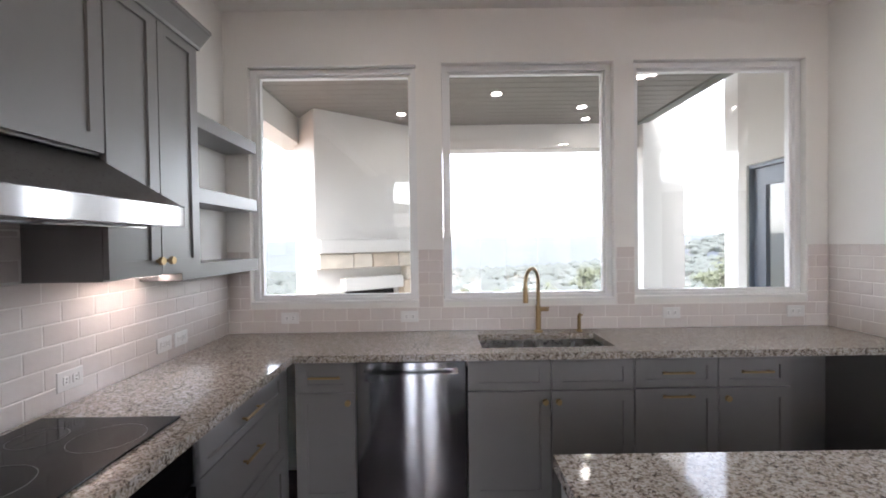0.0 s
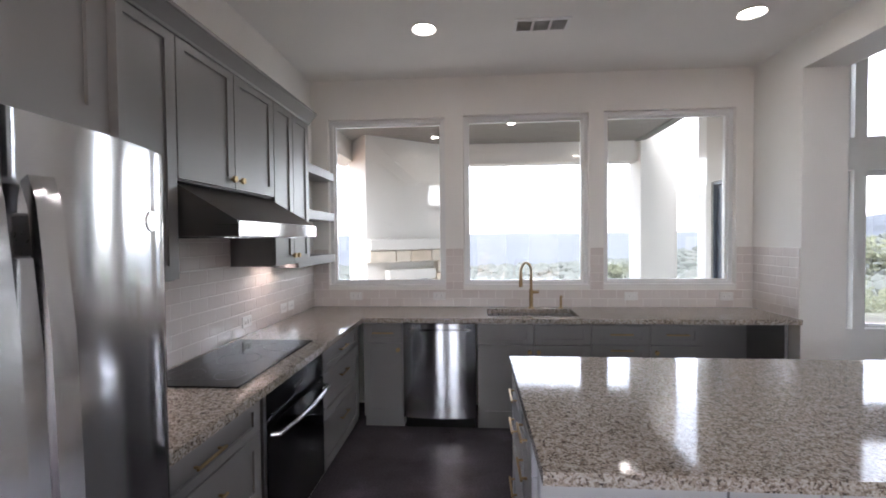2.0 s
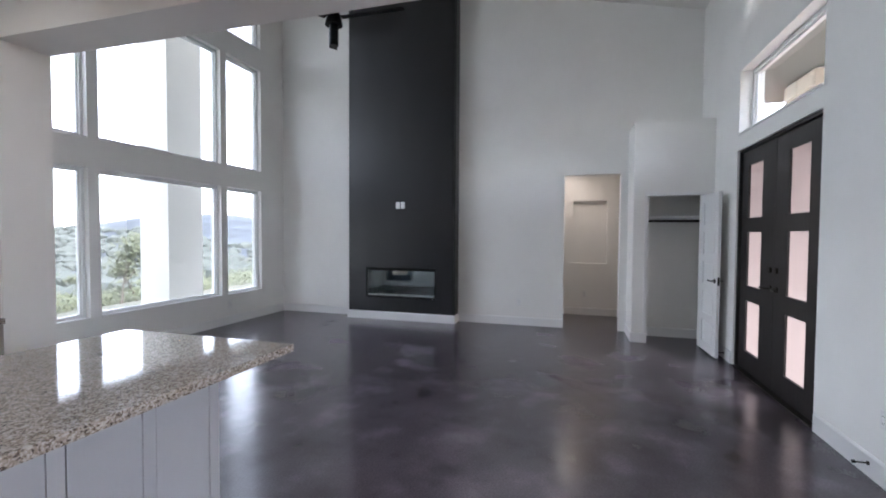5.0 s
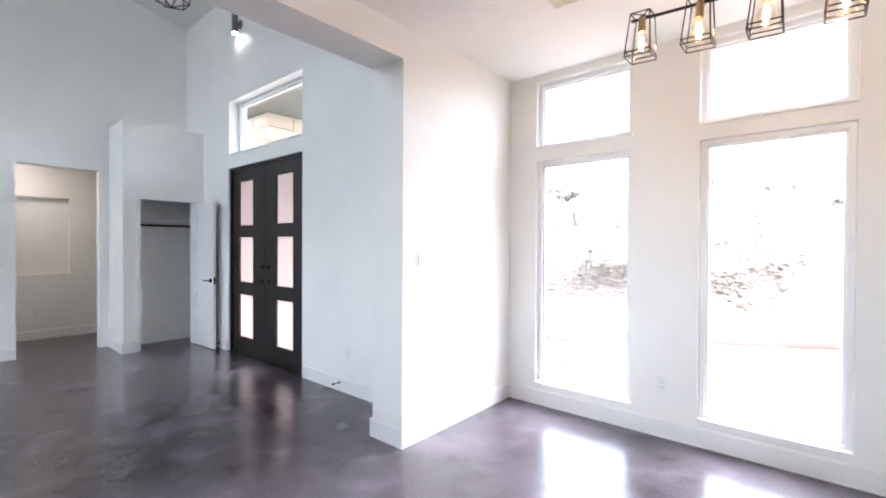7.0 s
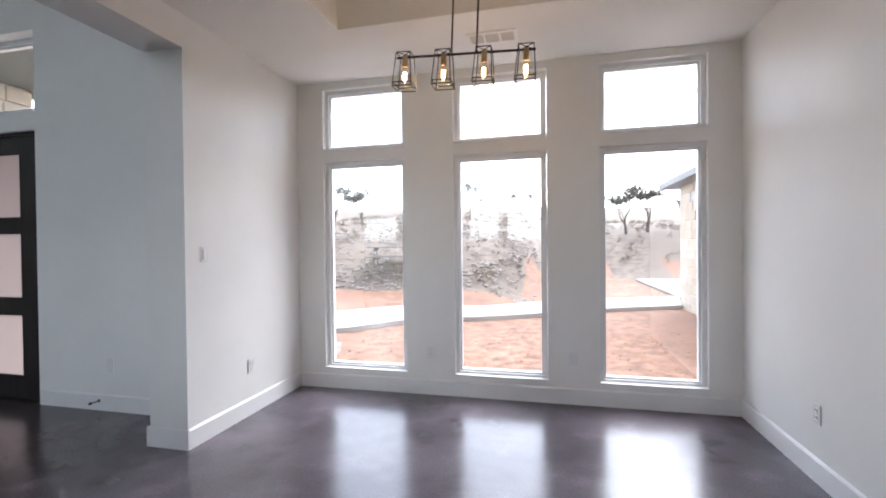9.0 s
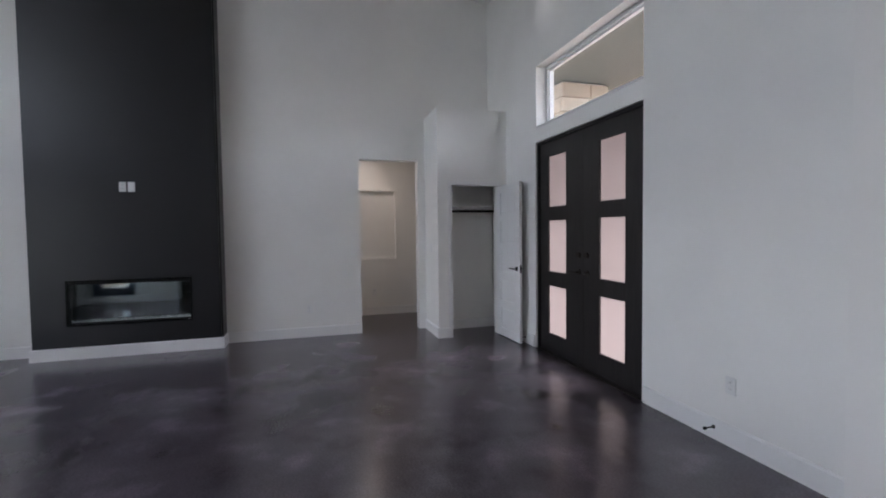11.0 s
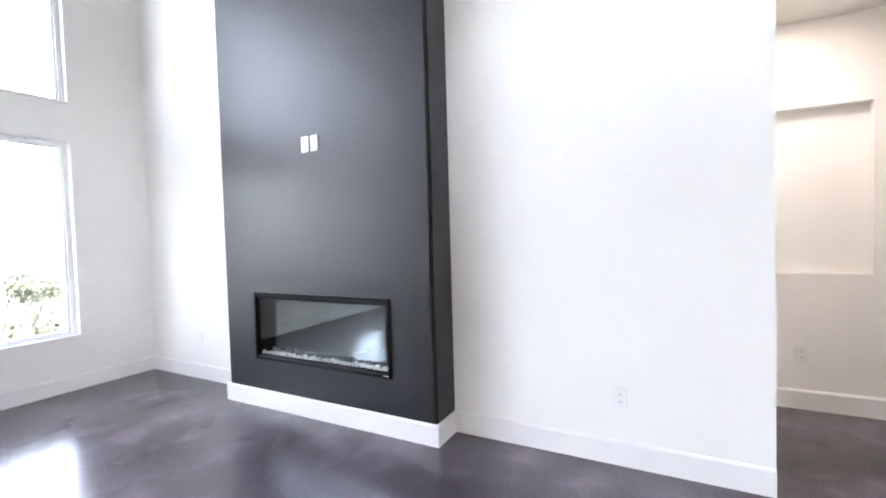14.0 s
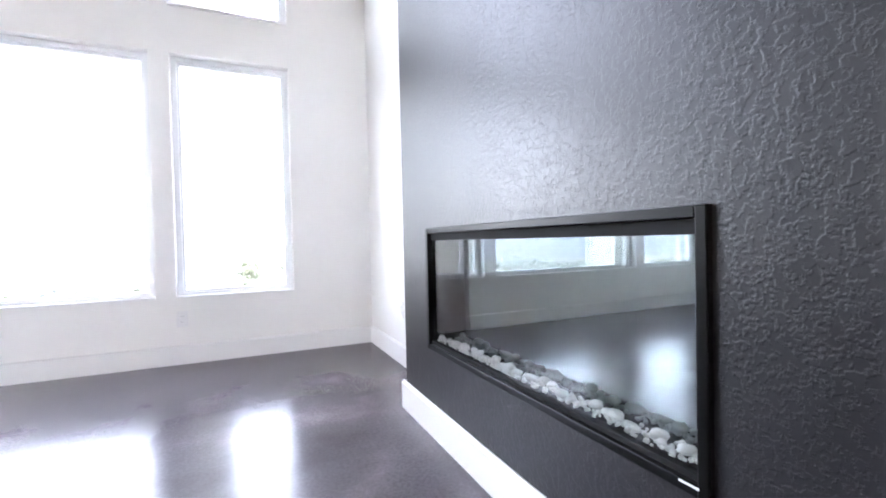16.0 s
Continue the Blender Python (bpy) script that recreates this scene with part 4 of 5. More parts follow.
part("lens", bx(-0.014, 0.014, 0.04, 0.47, -0.0145, -0.012), glow("warm strip lens", (1.0, 0.82, 0.70), 2.6), ul, smooth=False)

copy_thing(ul, pose(-1.33, 0.09, 1.38))


# ---- island ----
def island():
    i = thing("kitchen_island", (0.28, 0.45, 0), "grey kitchen island, paint lightened as if lit, with shaker panels and drawers", "kitchen island")
    w, d = 2.02, 0.81
    # the island's paint is the cabinet grey with the light painted in
    part("body", bx(0.0, w, 0.001, d, 0.10, 0.876), ISLE_LIT, i, smooth=False)
    part("plinth", bx(0.05, w - 0.08, 0.06, d - 0.05, 0, 0.10), SHADOW, i, smooth=False)
    s = [0.002, 0.612, 1.315, w - 0.002]
    part("end_panel", bx(s[0], s[1] - 0.004, -0.02, 0, 0.11, 0.872, bev=0.0015), ISLE_LIT, i)
    for a, b in zip(s[1:], s[2:]):
        m = (a + b) / 2
        shaker(i, "door", a + 0.004, m - 0.0015, 0.11, 0.872, ISLE_LIT)
        shaker(i, "door", m + 0.0015, b - 0.002, 0.11, 0.872, ISLE_LIT)
    part("corner_foot", bx(w - 0.08, w + 0.012, -0.022, 0.07, 0.085, 0.125, bev=0.004), ISLE_LIT, i)
    half = 0.40
    for x0 in (0.0, half):
        for z0, z1 in ((0.72, 0.865), (0.42, 0.72), (0.11, 0.42)):
            f = shaker(i, "drawer", x0 + 0.003, x0 + half - 0.003, z0 + 0.002, z1 - 0.002, ISLE_LIT)
            f.matrix_basis = pose(-0.002, 0.805, 0, 0, 0, -90)
            bar_pull(f, x0 + half / 2, z1 - 0.075)


island()
solo("island_worktop", wall_mesh(2, CT0, CT1, 0.248, 2.495, 0.13, 1.295), GRANITE, "polished speckled granite slab on the island", "worktop", smooth=False)

# outlets above the worktop lie on their side
for x in (-1.05, -0.265, 1.46, 2.28):
    outlet((x, YN - 0.008, 1.012), 0, tilt=90)
for y in (1.75, 2.31, 2.45):
    outlet((XW + 0.008, y, 1.005), 90, tilt=90)


# ---- ceiling vents ----
def vent(at, turn=0):
    v = thing("ceiling_vent", at, "white slatted ceiling air vent", "air vent", "ceiling vents", turn)
    w, d, e = 0.38, 0.185, 0.022
    part("frame", bxs([(-w / 2, w / 2, -d / 2, -d / 2 + e, -0.01, 0), (-w / 2, w / 2, d / 2 - e, d / 2, -0.01, 0), (-w / 2, -w / 2 + e, -d / 2 + e, d / 2 - e, -0.01, 0), (w / 2 - e, w / 2, -d / 2 + e, d / 2 - e, -0.01, 0), (-0.068, -0.052, -d / 2 + e, d / 2 - e, -0.01, 0), (0.052, 0.068, -d / 2 + e, d / 2 - e, -0.01, 0)]), TRIM, v, smooth=False)
    part("backing", bx(-w / 2 + e, w / 2 - e, -d / 2 + e, d / 2 - e, -0.002, -0.001), SHADOW, v, smooth=False)
    n = 9
    me = mesh_of("slat", bx(-w / 2 + e, w / 2 - e, -0.0055, 0.0055, -0.0008, 0.0008), PLATE)
    for i in range(n):
        s = new("slat", me)
        s.parent = v
        s.matrix_basis = pose(0, -d / 2 + e + (d - 2 * e) * (i + 0.5) / n, -0.006, 50, 0, 0)
    return v


vent((0.535, 2.06, CZ))
vent((0.47, -3.50, CZ))


# ---- hanging lamps ----
def cage(parent, x, z, mat):
    """One flared wire cage round a clear glass cup, with a brass socket and a filament bulb, hung below z."""
    bm = bmesh.new()
    t, b, h = 0.043, 0.058, 0.185
    cyl(bm, 0.004, 0.004, (x, 0, z + 0.018), (x, 0, z - 0.004), 8)
    for sx, sy in ((-1, -1), (1, -1), (1, 1), (-1, 1)):
        cyl(bm, 0.0032, 0.0032, (x + sx * t, sy * t, z + 0.018), (x + sx * b, sy * b, z - h), 6)
        cyl(bm, 0.0028, 0.0028, (x, 0, z + 0.018), (x + sx * t, sy * t, z + 0.018), 6)
    for r, zz in ((t, z + 0.018), (b * 0.965, z - h + 0.022), (b, z - h)):
        c = [(x - r, -r, zz), (x + r, -r, zz), (x + r, r, zz), (x - r, r, zz)]
        for k in range(4):
            cyl(bm, 0.0034, 0.0034, c[k], c[(k + 1) % 4], 6)
    part("wire_cage", bm, mat, parent, "dark bronze wire cage")
    cup = bmesh.new()
    ring = [[cup.verts.new((x + rr * math.cos(k * math.tau / 24), rr * math.sin(k * math.tau / 24), zz)) for k in range(24)] for rr, zz in ((0.016, z - 0.012), (0.030, z - 0.018), (0.036, z - 0.05), (0.050, z - h + 0.012))]
    for lo, hi in zip(ring, ring[1:]):
        for k in range(24):
            cup.faces.new((lo[k], lo[(k + 1) % 24], hi[(k + 1) % 24], hi[k]))
    bmesh.ops.solidify(cup, geom=cup.faces[:], thickness=0.002)
    part("glass_shade", cup, BULB, parent, "clear glass shade").visible_shadow = False
    part("socket", rod(0.017, (x, 0, z + 0.004), (x, 0, z - 0.062), 16), BRASS, parent, "brass lamp socket")
    bulb = bmesh.new()
    bmesh.ops.create_uvsphere(bulb, u_segments=20, v_segments=12, radius=0.030, matrix=Matrix.Translation((x, 0, z - 0.118)) @ Matrix.Diagonal((1, 1, 1.4, 1)))
    part("bulb", bulb, BULB, parent, "clear filament bulb").visible_shadow = False
    part("filament", rod(0.009, (x, 0, z - 0.092), (x, 0, z - 0.142), 10), FILAMENT, parent, "glowing filament")


CHZ = 2.548
ch = thing("linear_chandelier", (0.535, -2.63, CHZ), "dark bronze linear chandelier with four glass shades in wire cages", "chandelier")
part("bar", bx(-0.415, 0.415, -0.006, 0.006, -0.006, 0.006, bev=0.002), BRONZE, ch)
for x in (-0.075, 0.075):
    part("stem", rod(0.0055, (x, 0, 0), (x, 0, CZ + 0.27 - CHZ), 10), BRONZE, ch)
part("canopy", bx(-0.16, 0.16, -0.035, 0.035, CZ + 0.27 - CHZ - 0.025, CZ + 0.27 - CHZ - 0.001, bev=0.004), BRONZE, ch)
for x in (-0.363, -0.121, 0.121, 0.363):
    cage(ch, x, 0.0, BRONZE)
ch.matrix_basis = pose(0.535, -2.63, CHZ - 0.016, 0, -2.5, 0)

ln = thing("lantern_pendant", (5.46, -2.10, 3.95), "open black metal lantern pendant over the entry", "pendant lamp")
bm = bmesh.new()
R, H = 0.17, 0.42
ringp = [(R * math.cos(k * math.pi / 3), R * math.sin(k * math.pi / 3)) for k in range(6)]
for k in range(6):
    a, b = ringp[k], ringp[(k + 1) % 6]
    cyl(bm, 0.006, 0.006, (*a, 0.06), (*a, H), 6)
    cyl(bm, 0.006, 0.006, (*a, 0.06), (*b, 0.06), 6)
    cyl(bm, 0.006, 0.006, (*a, H), (*b, H), 6)
    cyl(bm, 0.006, 0.006, (*a, 0.06), (0, 0, 0), 6)
    cyl(bm, 0.006, 0.006, (*a, H), (0, 0, H + 0.12), 6)
part("cage", bm, BLACK, ln, smooth=False)
part("rod", rod(0.007, (0, 0, H + 0.10), (0, 0, 1.05), 10), BLACK, ln)
part("canopy", rod(0.07, (0, 0, 1.03), (0, 0, 1.05), 24), BLACK, ln)
part("candle_cluster", rod(0.035, (0, 0, 0.10), (0, 0, 0.14), 12), BRONZE, ln)
for k in range(3):
    a = k * math.tau / 3
    part("candle_sleeve", rod(0.011, (0.05 * math.cos(a), 0.05 * math.sin(a), 0.12), (0.05 * math.cos(a), 0.05 * math.sin(a), 0.20), 10), BRONZE, ln)

fan = thing("ceiling_fan", (5.1, 1.415, 3.68), "black three-bladed ceiling fan on a tall rod", "ceiling fan")
part("light_cup", rod(0.052, (0, 0, 0), (0, 0, 0.235), 24), BLACK, fan)
part("motor", rod(0.10, (0, 0, 0.235), (0, 0, 0.36), 32, 0.075), BLACK, fan)
part("rod", rod(0.016, (0, 0, 0.32), (0, 0, 2.20), 12), BLACK, fan)
part("canopy", rod(0.075, (0, 0, 2.12), (0, 0, 2.21), 24), BLACK, fan)
blade = mesh_of("blade", bx(0.09, 0.86, -0.055, 0.055, -0.006, 0.006, bev=0.004), BLACK, True)
for k in range(3):
    bl = new("blade", blade)
    bl.parent = fan
    bl.matrix_basis = pose(0, 0, 0.315, 0, 0, -89 + k * 120) @ pose(0, 0, 0, 11, 0, 0)


# ---- backsplash tiles ----
TH, TL, GAP = 0.0755, 0.1525, 0.0022
TILES = {}


def tile_mesh(w, h):
    key = (round(w, 3), round(h, 3))
    if key not in TILES:
        TILES[key] = mesh_of("tile", bx(0, key[0], -0.0065, 0, 0, key[1], bev=0.0042, seg=3), TILE, True)
    return TILES[key]


def tiled(name, origin, turn, rects):
    """Grout backing and running-bond tiles over rects (u0, u1, z0, z1) on a face that looks along -y before the turn."""
    m = pose(*origin, 0, 0, turn)
    b = bmesh.new()
    for u0, u1, z0, z1 in rects:
        box(b, u0, u1, -0.0086, -0.0005, z0, z1)
    bmesh.ops.transform(b, matrix=m, verts=b.verts[:])
    back = struct(name, b, GROUT, "glossy off-white subway tile backsplash with white grout", "backsplash")
    for u0, u1, z0, z1 in rects:
        row = round((z0 - 0.915) / (TH + GAP))
        z = 0.915 + row * (TH + GAP)
        while z < z1 - 0.012:
            za, zb = max(z, z0), min(z + TH, z1)
            u = -4.0 + (row % 2) * (TL + GAP) / 2
            while u < u1 - 0.008:
                a, c = max(u, u0), min(u + TL, u1)
                if c - a > 0.012 and zb - za > 0.012:
                    t = new("tile", tile_mesh(c - a - 0.0005, zb - za))
                    t.parent = back
                    t.matrix_basis = m @ pose(a, -0.0035, za)
                u += TL + GAP
            z += TH + GAP
            row += 1


tiled("backsplash_north", (0, YN, 0), 0, [(-1.455, -1.308, 1.0725, 1.45), (-0.20, -0.04, 1.0725, 1.45), (1.10, 1.22, 1.0725, 1.45), (2.365, 2.50, 1.0725, 1.45), (-1.455, 2.50, 0.916, 1.0720)])
tiled("backsplash_west", (XW, 0, 0), 90, [(0.004, 2.985, 0.916, 1.379), (0.70, 1.575, 1.3865, 1.555)])
tiled("backsplash_east", (XE, 0, 0), -90, [(-2.985, -2.43, 0.916, 1.45)])


def wall_sconce(at):
    """An up-and-down cylinder on a round plate; local -y is the wall side."""
    s = thing("wall_sconce", at, "grey metal cylinder wall sconce lit at both ends above the entry", "wall light")
    part("backplate", rod(0.055, (0, -0.075, 0), (0, -0.063, 0), 28), DARKSTEEL, s)
    part("arm", rod(0.012, (0, -0.065, 0), (0, -0.03, 0), 12), DARKSTEEL, s)
    part("body", rod(0.038, (0, 0, -0.14), (0, 0, 0.14), 32), DARKSTEEL, s)
    for z, tip in ((-0.141, -0.146), (0.141, 0.146)):
        part("lens", rod(0.033, (0, 0, z), (0, 0, tip), 28), LAMP, s, "glowing round lens", smooth=False)


wall_sconce((6.02, GS + 0.075, 4.33))


# ---- outdoors ----
def slope_foot(x):
    """Where the front bank begins: nearer in front of the entry, farther behind the driveway."""
    west = min(1.0, max(0.0, (1.6 - x) / 2.6))
    return -11.6 - 8.9 * west * west * (3 - 2 * west)


def height(x, y):
    """The lie of the land: level round the house, falling away to the north, climbing to the south."""
    z, foot = -0.16, slope_foot(x)
    if y < foot:
        s = foot - y
        z += min(s, 6.0) * 0.34 + max(0.0, min(s - 6.0, 60.0)) * 0.10 + max(0.0, s - 66) * 0.06
        z += 0.25 * noise.noise(Vector((x * 0.25, y * 0.25, 0))) * min(1, s / 4)
    if y > 8:
        s = y - 8
        z -= min(s, 60) * 0.14 + max(0, min(s - 60, 200)) * 0.03
        z += 0.5 * noise.noise(Vector((x * 0.08, y * 0.08, 3))) * min(1, s / 10)
    z += 24 * math.exp(-((x - 185) ** 2 + (y - 185) ** 2) / 7000)
    if y > 500:
        z += (y - 500) * 0.025 * (1 + 0.6 * noise.noise(Vector((x * 0.002, 7, 0))))
    return z


def graded(lo, hi, fine):
    vals, v, step = [0.0], 0.0, fine
    while v < hi:
        v += step
        step *= 1.12
        vals.append(v)
    neg, v, step = [], 0.0, fine
    while v > lo:
        v -= step
        step *= 1.12
        neg.append(v)
    return neg[::-1] + vals


def ground():
    xs, ys = graded(-1800, 1800, 0.8), [v for v in graded(-900, 1800, 0.7)]
    verts = [(x, y, height(x, y)) for y in ys for x in xs]
    n = len(xs)
    faces = [(j * n + i, j * n + i + 1, (j + 1) * n + i + 1, (j + 1) * n + i) for j in range(len(ys) - 1) for i in range(n - 1)]
    me = bpy.data.meshes.new("ground")
    me.from_pydata(verts, [], faces)
    for m in (EARTH, SCRUB, HAZE_TINT, HILLSIDE):
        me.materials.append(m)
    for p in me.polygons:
        # index 2: far land, where the haze is part of the base colour
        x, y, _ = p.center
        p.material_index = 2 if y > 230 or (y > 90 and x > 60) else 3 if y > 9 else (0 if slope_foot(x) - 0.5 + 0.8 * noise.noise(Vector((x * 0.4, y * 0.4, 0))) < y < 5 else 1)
    me.shade_smooth()
    return tagged(new("ground", me), "red dirt yard with dry scrub hills beyond", "ground", "", "structure")


ground()
near = [(5.6, -5.9), (3.52, -7.41), (2.76, -8.46), (1.42, -8.93), (0.02, -9.71), (-1.49, -10.68), (-2.98, -11.3)]
far = [(-3.4, -13.2), (-1.4, -12.4), (-0.03, -11.73), (1.62, -10.48), (3.33, -10.41), (4.41, -9.45), (7.2, -6.1)]
struct("walkway", prism(near + far, 2, -0.20, -0.07), CONCRETE, "pale curved concrete walkway across the dirt yard", "pavement")
struct("driveway", bx(-14.0, -3.42, -19.2, -12.6, -0.20, -0.072, bev=0.01), CONCRETE, "pale concrete driveway beside the garage wing", "pavement")
struct("patio_slab", bx(-2.4, 8.2, YN + 0.18, 6.4, -0.18, -0.04), CONCRETE, "pale concrete patio slab", "pavement")
struct("porch_slab", bx(XE2 + 0.2, 9.6, -6.0, GS - 0.245, -0.18, -0.02), CONCRETE, "pale concrete porch slab", "pavement")

# covered patio
pr = thing("patio_roof", (0, 0, 0), "covered patio roof with grey-brown plank ceiling and white beams", "patio roof")
part("roof_deck", bx(-2.1, 2.62, YN + 0.185, 6.3, 3.10, 3.25), STUCCO, pr, smooth=False)
part("beam", bx(-1.85, 2.56, 5.85, 6.15, 2.70, 3.10), STUCCO, pr, "white stucco beam", smooth=False)
part("beam", bx(-2.05, -1.75, YN + 0.19, 5.84, 2.70, 3.10), STUCCO, pr, "white stucco beam", smooth=False)
part("edge_board", bx(2.50, 2.62, YN + 0.19, 5.84, 2.985, 3.10), SOFFIT, pr, "grey edge board", smooth=False)
pm = mesh_of("plank", bx(-1.75, 2.50, 0, 0.128, 0, 0.02, bev=0.006, seg=1), PLANK)
y = YN + 0.20
while y < 5.72:
    p = new("plank", pm)
    p.parent = pr
    p.location = (0, y, 3.0)
    y += 0.138
tagged(struct("patio_column", bx(2.55, 3.08, 5.75, 6.25, -0.05, 3.4), STUCCO, "square white stucco patio column", "column"), kind="structure")
struct("tall_column", bx(6.07, 6.75, 5.0, 5.6, -0.05, 6.248), STUCCO, "tall white stucco column outside the great room", "column")
tr = thing("tall_patio_roof", (0, 0, 0), "high covered patio roof outside the great room windows", "patio roof")
part("roof_deck", bx(2.70, 8.9, GN + 0.205, 6.5, 6.52, 6.72), STUCCO, tr, smooth=False)
part("beam", bx(2.70, 8.9, 5.0, 5.6, 6.25, 6.518), STUCCO, tr, "white stucco beam", smooth=False)
for p in ((-0.5, 5.26), (0.53, 4.59), (1.55, 5.07), (1.75, 5.55), (1.8, 4.18)):
    downlight((*p, 2.999), r=0.65)

# corner fireplace on the patio
cf = thing("patio_fireplace", (0, 0, 0), "white stucco corner fireplace with limestone base and pale mantel", "outdoor fireplace")
part("chimney", prism([(-1.85, 6.0), (-1.85, 5.55), (-1.45, 5.0), (-0.40, 5.84), (-0.40, 6.0)], 2, -0.04, 3.0), STUCCO, cf, smooth=False)
ax, ay, bx2, by2 = -1.45, 5.0, -0.40, 5.84
ln2 = math.hypot(bx2 - ax, by2 - ay)
ang = math.degrees(math.atan2(by2 - ay, bx2 - ax))
rows = 8
rnd = random.Random(2)
face = pose(ax, ay, 0, 0, 0, ang)
mant = part("mantel", bx(-0.03, ln2 + 0.02, -0.20, 0.0, 1.39, 1.54, bev=0.008), STUCCO, cf, "pale stone mantel")
mant.matrix_basis = face
# no cavity here: a thin dark sheet paints the shade of the opening
fb = part("firebox", bx(0.34, ln2 - 0.34, -0.012, 0.0, 0.22, 0.95), SHADOW, cf, "flat dark panel for the shade in the firebox opening", smooth=False)
fb.matrix_basis = face
lt = part("lintel", bx(0.28, ln2 - 0.28, -0.15, -0.001, 0.95, 1.10, bev=0.006), STUCCO, cf, "pale stone lintel")
lt.matrix_basis = face
for r in range(rows):
    z0, z1 = -0.02 + r * 0.176, -0.02 + r * 0.176 + 0.168
    x = -0.02
    while x < ln2:
        w = min(rnd.uniform(0.22, 0.42), ln2 + 0.02 - x)
        if w > 0.06 and not (x < ln2 - 0.30 and x + w > 0.30 and z1 > 0.20 and z0 < 1.08):
            s = part("stone", bx(x, x + w - 0.012, -0.13 - rnd.uniform(0, 0.02), -0.001, z0, z1, bev=0.01, seg=1), STONE, cf, smooth=False)
            s.matrix_basis = face
        x += w

# patio door in the return wall
pd = thing("patio_door", (2.745, 3.245, 0), "slate blue patio door with a glass lite", "door", turn=90)
part("leaf", wall_mesh(1, -0.02, 0.02, 0, 0.75, 0.02, 2.10, [(0.14, 0.61, 0.30, 1.95)]), DOORBLUE, pd, smooth=False)
part("glass", bx(0.14, 0.61, -0.004, 0.004, 0.30, 1.95), PANE, pd, smooth=False).visible_shadow = False
part("jamb", bxs([(-0.023, -0.003, -0.05, 0.05, 0.02, 2.135), (0.753, 0.773, -0.05, 0.05, 0.02, 2.135), (-0.003, 0.753, -0.05, 0.05, 2.105, 2.135)]), DOORBLUE, pd, smooth=False)
part("handle", tube([(0.69, 0.02, 1.0), (0.69, 0.07, 1.0), (0.60, 0.075, 1.0)], 0.009), BLACK, pd)
part("outer_trim", bxs([(-0.12, -0.025, 0.056, 0.07, 0.0, 2.26), (0.775, 0.87, 0.056, 0.07, 0.0, 2.26), (-0.025, 0.775, 0.056, 0.07, 2.14, 2.26)]), STUCCO, pd, smooth=False)

# front porch: soffit and stone pier
struct("porch_roof", bx(XE2 + 0.2, 10.2, -5.9, GS - 0.242, 4.0, 4.2), SOFFIT, "grey porch soffit", "roof")
sp = thing("stone_pier", (8.75, -5.1, -0.02), "stacked pale limestone porch pier", "stone pier")
part("core", bx(-0.42, 0.42, -0.42, 0.42, 0.0, 4.02), GROUT, sp, smooth=False)
rnd = random.Random(9)
for r in range(16):
    z0, z1 = r * 0.25, r * 0.25 + 0.238
    for side in range(4):
        cut = rnd.uniform(-0.15, 0.15)
        for a, b in ((-0.46, cut - 0.006), (cut + 0.006, 0.44)):
            s = part("stone", bx(a, b, -0.47 - rnd.uniform(0, 0.015), -0.42, z0, z1, bev=0.012, seg=1), STONE, sp, smooth=False)
            s.matrix_basis = pose(0, 0, 0, 0, 0, side * 90)

# garage wing seen beyond the dining windows
gw = thing("garage_wing", (0, 0, 0), "garage wing with cream stone walls and a grey metal eave", "house wing")
part("wall", bx(-9.5, -3.05, -11.6, -5.0, -0.2, 2.75), STUCCO, gw, smooth=False)
part("roof", prism([(-2.70, 2.72), (-2.70, 2.86), (-6.5, 4.5), (-10.2, 2.92), (-10.2, 2.72)], 1, -12.2, -4.5), ROOFING, gw, "grey metal roof", smooth=False)
part("window_frame", bx(-3.049, -3.02, -10.35, -9.65, 2.0, 2.5, bev=0.006), BRONZE, gw, "dark window frame")
part("window_pane", bx(-3.019, -3.012, -10.28, -9.72, 2.07, 2.43), BLACKGLASS, gw, "dark window pane", smooth=False)
rnd = random.Random(31)
for row in range(14):
    z0, y = -0.18 + row * 0.207, -11.6
    while y < -5.05:
        w = min(rnd.uniform(0.32, 0.62), -5.0 - y)
        if not (y < -9.6 and y + w > -10.4 and z0 > 1.75 and z0 < 2.52):
            part("stone", bx(-3.049, -3.034 + rnd.uniform(0, 0.006), y, y + w - 0.006, z0, z0 + 0.201, bev=0.006, seg=1), STONE, gw, smooth=False)
        y += w


def picnic_table(at, turn):
    t = thing("picnic_table", at, "weathered wooden picnic table with benches on the slope", "picnic table", "", turn)
    for i in range(5):
        part("top_board", bx(-0.9, 0.9, -0.36 + i * 0.146, -0.36 + i * 0.146 + 0.138, 0.71, 0.75, bev=0.004, seg=1), TABLEWOOD, t)
    for s in (-1, 1):
        for k in (0, 1):
            part("bench_board", bx(-0.9, 0.9, s * 0.62 - 0.14 + k * 0.146, s * 0.62 - 0.14 + k * 0.146 + 0.138, 0.41, 0.45, bev=0.004, seg=1), TABLEWOOD, t)
    for x in (-0.65, 0.65):
        part("seat_rail", bx(x - 0.02, x + 0.02, -0.75, 0.75, 0.32, 0.41), TABLEWOOD, t)
        part("top_rail", bx(x - 0.02, x + 0.02, -0.36, 0.36, 0.63, 0.71), TABLEWOOD, t)
        for s in (-1, 1):
            part("leg", prism([(s * 0.22, 0.70), (s * 0.30, 0.70), (s * 0.58, 0.0), (s * 0.50, 0.0)], 0, x + 0.02, x + 0.06), TABLEWOOD, t, smooth=False)


picnic_table((4.95, -13.9, height(4.95, -13.9)), 12)


